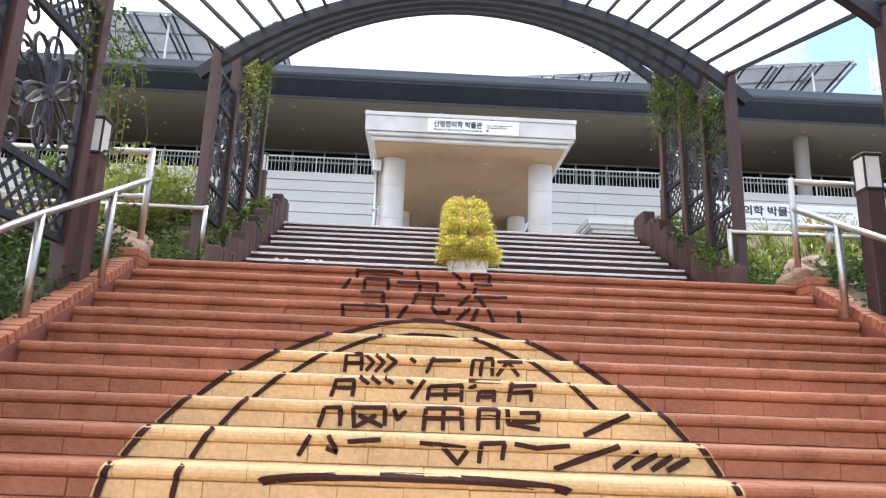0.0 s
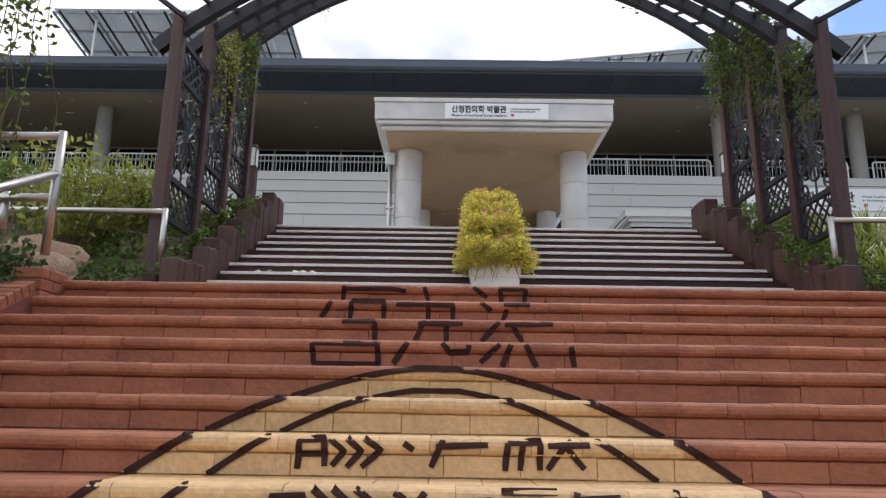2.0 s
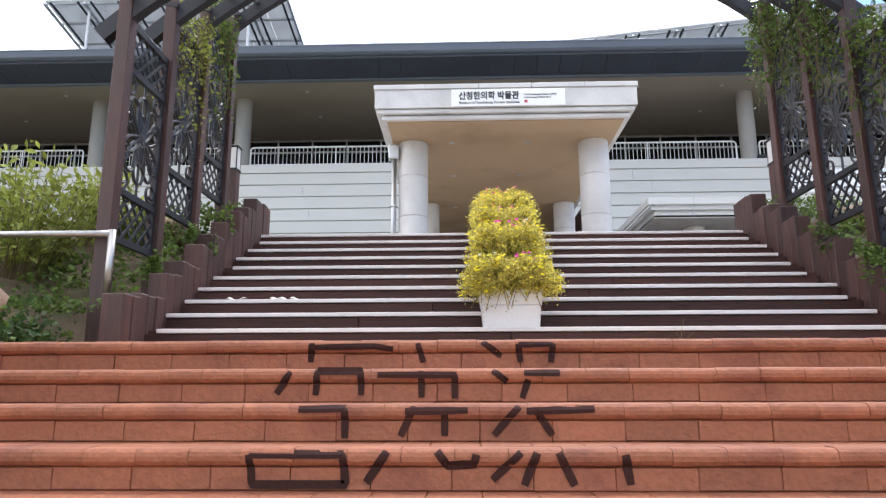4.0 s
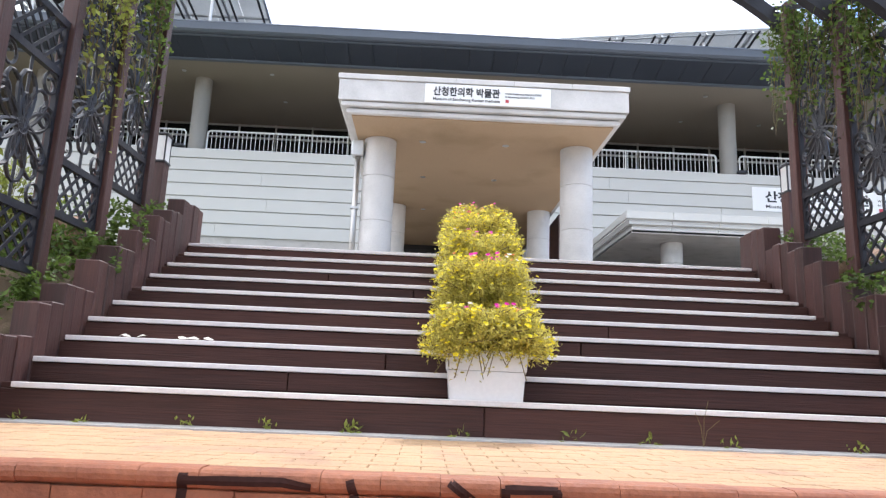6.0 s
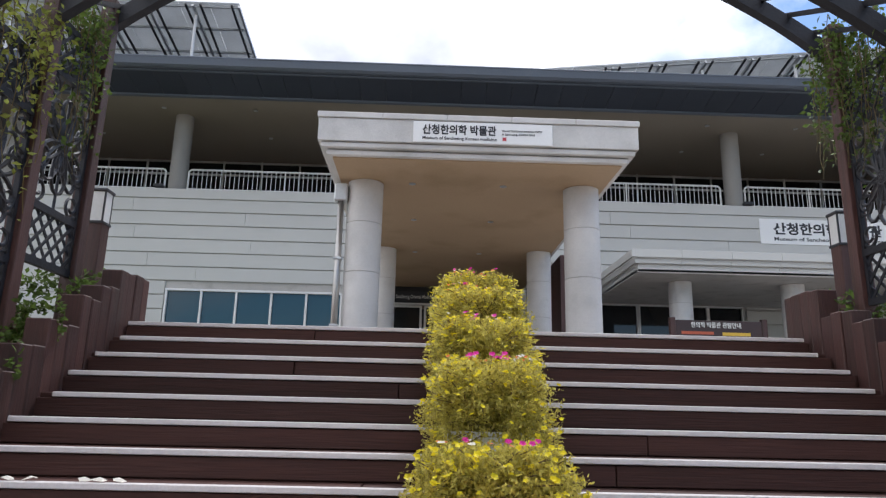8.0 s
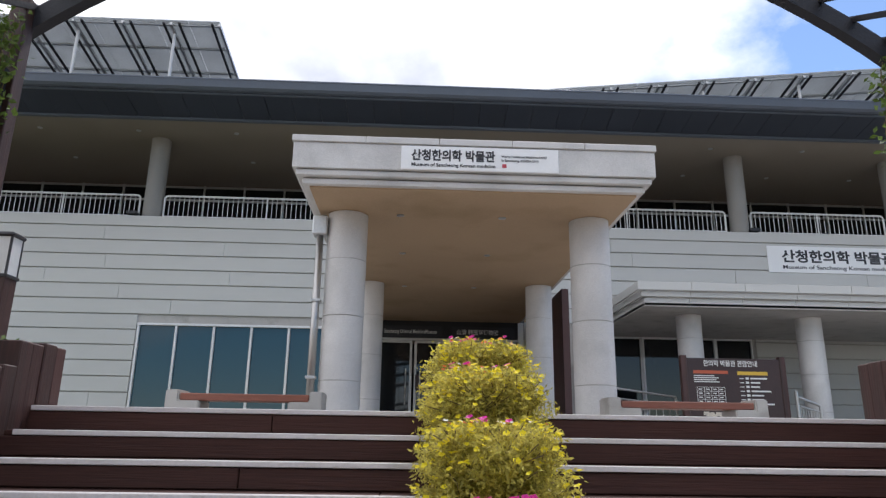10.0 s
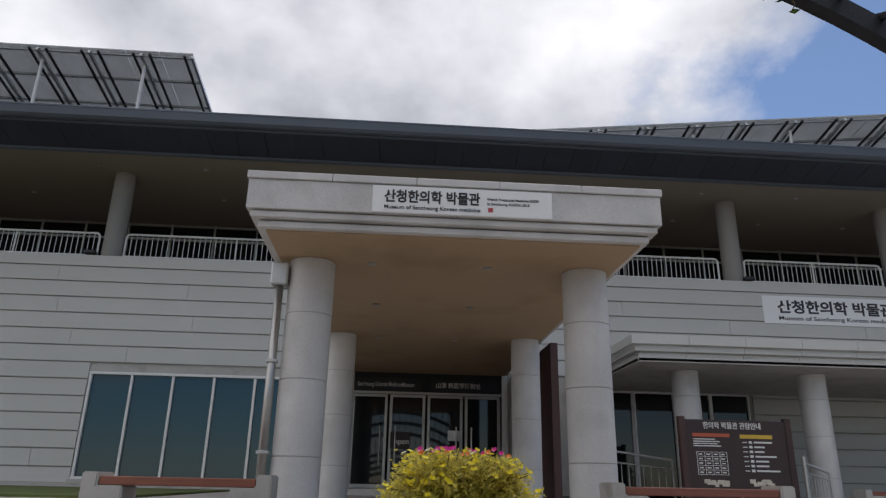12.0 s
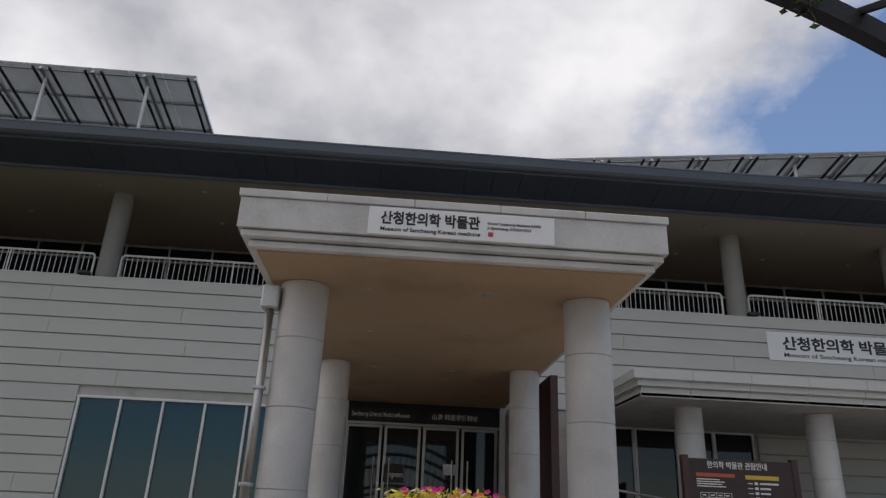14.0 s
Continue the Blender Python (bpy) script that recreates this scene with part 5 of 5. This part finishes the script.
for i, (x, y, sx, sy, sz) in enumerate(((-3.9, -1.5, 0.2, 0.24, 0.16), (3.05, -1.45, 0.2, 0.22, 0.15), (-4.6, -1.75, 0.3, 0.25, 0.2), (-4.4, -0.75, 0.60, 0.3, 0.27), (-5.3, -0.4, 0.6, 0.3, 0.34), (-3.95, -1.25, 0.32, 0.3, 0.20), (3.7, -0.4, 0.4, 0.3, 0.22),
                                        (4.5, -0.1, 0.5, 0.3, 0.2), (3.4, -1.0, 0.3, 0.28, 0.24), (-4.2, 2.5, 0.4, 0.3, 0.2), (-4.9, 2.9, 0.5, 0.3, 0.25), (3.9, 2.6, 0.4, 0.3, 0.2))):
    rock(x, y, sx, sy, sz, i * 7.3)

rnd = random.Random(9)
for x in (-2.74, -2.62, -2.34, -2.26, -2.16):
    bm = bmesh.new()
    vs = [bm.verts.new((rnd.uniform(0.03, 0.05) * math.cos(a), rnd.uniform(0.02, 0.03) * math.sin(a), rnd.uniform(0.002, 0.022))) for a in (0, 1, 2.2, 3.3, 4.2, 5.3)]
    c = bm.verts.new((0, 0, 0.026))
    for k in range(6):
        bm.faces.new((c, vs[k], vs[(k + 1) % 6]))
    tagged(part("paper_scrap", bm, PAPER, at=(x, W_FOOT + W_TREAD * 2 + 0.045, W_RISE * 3 + 0.001)), "crumpled pale scrap lying on a timber step", "litter", group="scraps on the step")
for i in range(11):
    x = -3.1 + 0.55 * i + rnd.uniform(-0.15, 0.15)
    tf = thing("weed_tuft", "small green weed sprouting at the foot of the steps", "weed", group="weeds at the steps", at=(x, W_FOOT - 0.05, LAND_Z + 0.01))
    pts = [(rnd.gauss(0, 0.035), rnd.gauss(0, 0.02), abs(rnd.gauss(0, 0.025))) for _ in range(26 if i in (4, 10) else 12)]
    tagged(leaf_cloud("foliage", pts, 0.022, LEAF2, tf, seed=200 + i, long=2.2, droop=0.7), kind="stuff")
tall = thing("weed_tuft", "dry pale weed stalk at the foot of the steps", "weed", group="weeds at the steps", at=(1.05, W_FOOT - 0.06, LAND_Z + 0.01))
st = bmesh.new()
for dx, h in ((-0.03, 0.2), (0.02, 0.27), (0.06, 0.16)):
    tube(st, [(0, 0, 0), (dx * 0.4, 0, h * 0.6), (dx * 1.6, -0.01, h)], 0.0018, 4)
part("stalk", st, STALK, tall)

# ---- red brickwork, kerbs, pavers, painted emblem ----
def shared(name, bm, mtl):
    me = bpy.data.meshes.new(name)
    bm.to_mesh(me)
    bm.free()
    me.materials.append(mtl)
    return me


def nosing_mesh(w):
    """A bull-nosed brick: rounded front edge, w wide, its top front at the origin."""
    prof = [(0.11, 0.0), (0.034, 0.0), (0.016, -0.004), (0.005, -0.014), (0.0, -0.03), (0.002, -0.048), (0.012, -0.062), (0.03, -0.07), (0.11, -0.07)]
    return extrude_profile(bmesh.new(), prof, -w / 2 + 0.001, w / 2 - 0.001)


N_W, B_W = 0.205, 0.31
NOSE = shared("nosing_brick", nosing_mesh(N_W), RED)
FACE = shared("face_brick", cube(-B_W / 2 + 0.001, B_W / 2 - 0.001, 0, 0.05, -0.042, 0.042, 0.003), RED)
TREAD = shared("tread_brick", cube(-N_W / 2 + 0.001, N_W / 2 - 0.001, 0, R_TREAD - 0.085, -0.05, 0, 0.003), RED)
rnd = random.Random(17)
rest = []
for k in range(R_STEPS):
    y, z = R_EDGE - R_TREAD * k, LAND_Z - R_RISE * k
    single = 1 <= k <= 3 or k in (6, 7)
    for me, w, dy, dz, shift in ((NOSE, N_W, 0.0, 0.0, 0.5 * (k % 2)), (FACE, B_W, 0.024, -0.115, 0.37 * k % 1)):
        x = RX0 + w * (0.5 - shift)
        while x - w / 2 < RX1:
            if x + w / 2 > RX0 + 0.02 and x < RX1 + 0.02:
                at = (x, y + dy + rnd.uniform(-0.002, 0.003), z + dz + rnd.uniform(-0.002, 0.002))
                if single:
                    ob = new(me.name, me)
                    ob.parent, ob.location = red_stairs, at
                    ob.rotation_euler = (0, 0, rnd.uniform(-0.008, 0.008))
                else:
                    rest.append((me, at))
            x += w
    if k:
        x = RX0 + N_W * 0.5
        while x < RX1:
            rest.append((TREAD, (x, y + 0.112, z + rnd.uniform(-0.001, 0.001))))
            x += N_W
vs, fs = [], []
for me, at in rest:
    o = len(vs)
    vs += [(v.co.x + at[0], v.co.y + at[1], v.co.z + at[2]) for v in me.vertices]
    fs += [[i + o for i in p.vertices] for p in me.polygons]
me = bpy.data.meshes.new("brickwork")
me.from_pydata(vs, [], fs)
me.materials.append(RED)
ob = new("brickwork", me)
ob.parent = red_stairs
tagged(ob, kind="stuff")

# soldier-course kerbs that climb beside the flight
KERB = shared("kerb_brick", cube(-0.09, 0.09, -0.034, 0.034, -0.14, 0.05, 0.005), RED)
for x, nm in ((RX0 - 0.10, "brick_kerb"), (RX1 + 0.10, "brick_kerb")):
    kb = thing(nm, "sloping red soldier-course brick kerb beside the steps", "kerb", group="stair kerbs")
    part("bed", extrude_profile(bmesh.new(), [(R_EDGE - 0.25, LAND_Z - 0.55), (R_EDGE - 0.25, slope_z(R_EDGE - 0.25) + 0.0), (LOW_Y, LOW_Z + 0.0), (LOW_Y, LOW_Z - 0.4)], x - 0.1, x + 0.1), MORTAR, kb)
    n = 78
    for i in range(n):
        y = R_EDGE - 0.29 - (R_EDGE - 0.29 - LOW_Y) * i / n
        b = new("kerb_brick", KERB)
        b.parent, b.location = kb, (x + rnd.uniform(-0.004, 0.004), y, slope_z(y) + 0.025 + rnd.uniform(-0.004, 0.004))
        b.rotation_euler = (math.atan2(R_RISE, R_TREAD), 0, 0)
    pier = thing("brick_pier", "low red brick pier at the head of the kerb", "pier", at=(x, R_EDGE - 0.1, LAND_Z - 0.2))
    part("core", cube(-0.1, 0.1, -0.14, 0.16, 0, 0.22), MORTAR, pier)
    for j in range(3):
        for a, c in ((-0.145, 0.0), (0.005, 0.165)) if j % 2 else ((-0.145, -0.06), (-0.055, 0.165)):
            part("brick", cube(-0.108, 0.108, a, c, 0.01 + 0.078 * j, 0.08 + 0.078 * j, 0.004), RED, pier)

# landing pavers
PAV = shared("paver", cube(-0.099, 0.099, -0.049, 0.049, -0.05, 0.0, 0.004), PAVER)
landing = thing("pavement_landing", "terracotta brick pavers on the landing", "pavement", kind="structure")
vs, fs = [], []
row = 0
y = R_EDGE + 0.165
while y < W_FOOT - 0.14:
    x = RX0 + (0.1 if row % 2 else 0.0) - 0.8
    while x < RX1 + 1.0:
        at = (x, y, LAND_Z + rnd.uniform(-0.002, 0.002))
        if y > -0.42 and -3.0 < x < 2.6:
            b = new("paver", PAV)
            b.parent, b.location = landing, at
        else:
            o = len(vs)
            vs += [(v.co.x + at[0], v.co.y + at[1], v.co.z + at[2]) for v in PAV.vertices]
            fs += [[i + o for i in p.vertices] for p in PAV.polygons]
        x += 0.2
    y += 0.1
    row += 1
me = bpy.data.meshes.new("pavers")
me.from_pydata(vs, [], fs)
me.materials.append(PAVER)
ob = new("pavers", me)
ob.parent = landing
tagged(ob, kind="stuff")
part("bed", cube(RX0 - 0.9, RX1 + 1.1, R_EDGE + 0.11, W_FOOT - 0.1, LAND_Z - 0.3, LAND_Z - 0.012), MORTAR, landing)


# painted emblem: strokes laid on the faces of the steps
def on_steps(x, s, lift):
    k = math.floor(s)
    f = s - k
    y, z = R_EDGE - R_TREAD * k, LAND_Z - R_RISE * k
    if f < 0.7:
        d = f / 0.7 * R_RISE
        if d < 0.03:
            out = 0.034 * ((0.03 - d) / 0.03) ** 2.2
        elif d < 0.07:
            out = 0.03 * ((d - 0.03) / 0.04) ** 2.6
        else:
            out = 0.024
        return (x, y + out - lift, z - d)
    return (x, y - R_TREAD * (f - 0.7) / 0.3, z - R_RISE + lift)


LIFT = [0]


def stroke(bm, pts, wide, taper=0.75):
    """A brush stroke along points of (x, row); it follows nosing, riser and tread."""
    LIFT[0] = (LIFT[0] + 1) % 7
    lift = 0.005 + 0.0005 * LIFT[0]
    line = []
    for (x0, s0), (x1, s1) in zip(pts, pts[1:]):
        n = max(2, int(max(abs(x1 - x0) / 0.03, abs(s1 - s0) / 0.04)))
        line += [(x0 + (x1 - x0) * i / n, s0 + (s1 - s0) * i / n) for i in range(n)]
    line.append(pts[-1])
    metre = R_RISE / 0.7
    prev = None
    for i, (x, s) in enumerate(line):
        a, b = line[max(0, i - 1)], line[min(len(line) - 1, i + 1)]
        dx, ds = b[0] - a[0], (b[1] - a[1]) * metre
        ln = math.hypot(dx, ds) or 1
        t = i / max(1, len(line) - 1)
        w = wide / 2 * (taper + (1 - taper) * math.sin(math.pi * (0.15 + 0.7 * t))) * (1 + 0.12 * noise.noise((x * 14, s * 5, 2.0)))
        nx, ns = -ds / ln * w, dx / ln * w / metre
        cur = [bm.verts.new(on_steps(x + nx * q, s + ns * q, lift)) for q in (-1, 0, 1)]
        if prev:
            for q in range(2):
                bm.faces.new((prev[q], prev[q + 1], cur[q + 1], cur[q]))
        prev = cur


GLYPHS = {
    "palace": [[(-1.45, .05), (-1.46, .51)], [(-1.45, .17), (-1.12, .15), (-1.02, .22)], [(-1.48, 1.06), (-1.55, 1.52)], [(-1.35, 1.01), (-1.36, 1.55)],
               [(-1.35, 1.06), (-1.14, 1.06), (-1.14, 1.55)], [(-1.36, 2.1), (-1.16, 2.08), (-1.16, 2.63)],
               [(-1.47, 3.1), (-1.46, 3.59), (-1.1, 3.59), (-1.11, 3.1), (-1.47, 3.1)]],
    "nine": [[(-.89, .08), (-.86, .52)], [(-.85, 1.05), (-.85, 1.6)], [(-.86, 2.04), (-.92, 2.6)], [(-.94, 3.05), (-1.02, 3.56)], [(-1.06, 1.13), (-.69, 1.14), (-.69, 1.62)],
             [(-.9, 2.14), (-.63, 2.12)], [(-.73, 2.04), (-.73, 2.6)], [(-.75, 3.05), (-.71, 3.28), (-.61, 3.26), (-.6, 3.1)]],
    "mud": [[(-.55, .06), (-.45, .38)], [(-.36, .11), (-.35, .52)], [(-.36, .13), (-.18, .11), (-.19, .53)], [(-.51, 1.05), (-.44, 1.28)], [(-.36, 1.1), (-.19, 1.1)],
            [(-.34, 1.24), (-.37, 1.62)], [(-.41, 2.05), (-.52, 2.58)], [(-.38, 2.14), (-.09, 2.1)], [(-.34, 2.12), (-.27, 2.58)], [(-.43, 3.07), (-.54, 3.51)],
            [(-.37, 3.07), (-.42, 3.6)], [(-.29, 3.07), (-.23, 3.6)], [(-.04, 3.1), (-.02, 3.59)]],
    "row_one": [[(-1.31, 6.05), (-1.32, 6.57)], [(-1.31, 6.07), (-1.21, 6.05), (-1.21, 6.52)], [(-1.31, 6.31), (-1.21, 6.3)], [(-1.19, 6.04), (-1.13, 6.25), (-1.18, 6.51)],
                [(-1.12, 6.03), (-1.06, 6.24), (-1.12, 6.53)], [(-1.05, 6.03), (-.98, 6.22), (-1.06, 6.52)], [(-.89, 6.10), (-.85, 6.22)], [(-.73, 6.03), (-.78, 6.51)],
                [(-.76, 6.15), (-.55, 6.11)]],
    "row_one_end": [[(-.47, 6.07), (-.48, 6.55)], [(-.47, 6.07), (-.34, 6.05), (-.34, 6.53)], [(-.41, 6.06), (-.42, 6.54)], [(-.31, 6.11), (-.14, 6.09)],
                    [(-.21, 6.02), (-.25, 6.17), (-.31, 6.52)], [(-.23, 6.16), (-.16, 6.5)]],
    "row_two": [[(-1.34, 7.16), (-1.22, 7.14), (-1.23, 7.57)], [(-1.33, 7.15), (-1.36, 7.59)], [(-1.34, 7.35), (-1.22, 7.34)], [(-1.19, 7.04), (-1.13, 7.23)],
                [(-1.12, 7.03), (-1.06, 7.22)], [(-1.04, 7.03), (-.98, 7.2)], [(-.9, 7.07), (-.86, 7.18)], [(-.79, 7.06), (-.87, 7.57)],
                [(-.76, 7.23), (-.56, 7.17), (-.56, 7.61)], [(-.76, 7.23), (-.77, 7.6)], [(-.66, 7.21), (-.66, 7.59)], [(-.76, 7.44), (-.56, 7.41)]],
    "row_two_end": [[(-.52, 7.04), (-.32, 7.03)], [(-.47, 7.16), (-.52, 7.25)], [(-.45, 7.3), (-.46, 7.59)], [(-.45, 7.32), (-.36, 7.31), (-.36, 7.58)],
                    [(-.45, 7.45), (-.37, 7.44)], [(-.25, 7.03), (-.27, 7.56)], [(-.27, 7.15), (-.1, 7.1)], [(-.25, 7.32), (-.13, 7.28), (-.13, 7.54)]],
    "row_three": [[(-1.35, 8.18), (-1.38, 8.65)], [(-1.35, 8.18), (-1.26, 8.16), (-1.26, 8.61)], [(-1.19, 8.15), (-1.18, 8.65)], [(-1.19, 8.15), (-1.01, 8.13), (-1.01, 8.57)],
                  [(-1.16, 8.33), (-1.02, 8.58)], [(-1.06, 8.32), (-1.17, 8.6)], [(-.96, 8.14), (-.94, 8.4), (-.89, 8.18)], [(-.78, 8.11), (-.79, 8.65)],
                  [(-.78, 8.11), (-.58, 8.08), (-.57, 8.61)], [(-.68, 8.1), (-.68, 8.63)], [(-.78, 8.35), (-.58, 8.32)]],
    "row_three_end": [[(-.48, 8.06), (-.48, 8.6)], [(-.48, 8.08), (-.37, 8.07), (-.37, 8.56)], [(-.47, 8.28), (-.38, 8.26)], [(-.32, 8.03), (-.31, 8.41), (-.13, 8.52)],
                      [(-.25, 8.14), (-.14, 8.12), (-.14, 8.36)], [(-.29, 8.36), (-.15, 8.34)]],
    "row_four": [[(-1.37, 9.08), (-1.43, 9.55)], [(-1.28, 9.07), (-1.23, 9.45), (-1.29, 9.36)], [(-1.18, 9.2), (-1.01, 9.13)], [(-.81, 9.17), (-.57, 9.25)],
                 [(-.71, 9.16), (-.61, 9.6), (-.56, 9.3)], [(-.49, 9.1), (-.5, 9.58)], [(-.49, 9.14), (-.37, 9.11), (-.38, 9.49)], [(-.32, 9.12), (-.2, 9.2), (-.03, 9.12)]],
    "side_marks": [[(.23, 9.09), (-.11, 9.65)], [(.38, 8.09), (.12, 8.62)], [(.33, 9.20), (.20, 9.58)], [(.43, 9.25), (.30, 9.58)], [(.51, 9.28), (.40, 9.60)],
                   [(.60, 9.32), (.48, 9.60)]],
}
emblem = thing("painted_emblem", "dark brush-painted characters and rings on the steps", "painting", at=(0.03, 0, 0))
for key, strokes in GLYPHS.items():
    for pts in strokes:
        bm = bmesh.new()
        stroke(bm, pts, 0.033 if key in ("palace", "nine", "mud") else 0.027 if key != "side_marks" else 0.034)
        part("brush_stroke", bm, INK, emblem)


def ring_half(r, half, high, n=1.75):
    """Half the width of a painted ring at a height counted in risers."""
    v = abs(10.0 - r) / high
    return half * (1 - v ** n) ** (1 / n) if v < 1 else None


for half, high, wide in ((1.455, 5.95, 0.032), (1.13, 5.3, 0.028)):
    for side in (-1, 1):
        for k in range(4, 17):
            if side > 0 and half < 1.2 and k > 7:
                continue
            pts = []
            for i in range(13):
                hw = ring_half(k + i / 12, half, high)
                wider = 1 + i / 12 * max(0.6, 1.8 - 0.2 * k) * R_TREAD / (6.02 - R_TREAD * k)
                if hw is not None:
                    if not pts and i:
                        pts.append((-0.775, k + 0.7 * i / 12))
                    pts.append((-0.775 + side * hw * wider, k + 0.7 * min(i / 12, 0.985)))
            if len(pts) > 1:
                bm = bmesh.new()
                stroke(bm, pts, wide, 1.0)
                part("ring_stroke", bm, INK, emblem)
bm = bmesh.new()
stroke(bm, [(-0.82 + 0.72 * math.cos(a), 10.3 - 0.2 * math.sin(a)) for a in [math.pi * i / 24 for i in range(25)]], 0.04, 1.0)
part("ring_stroke", bm, INK, emblem)
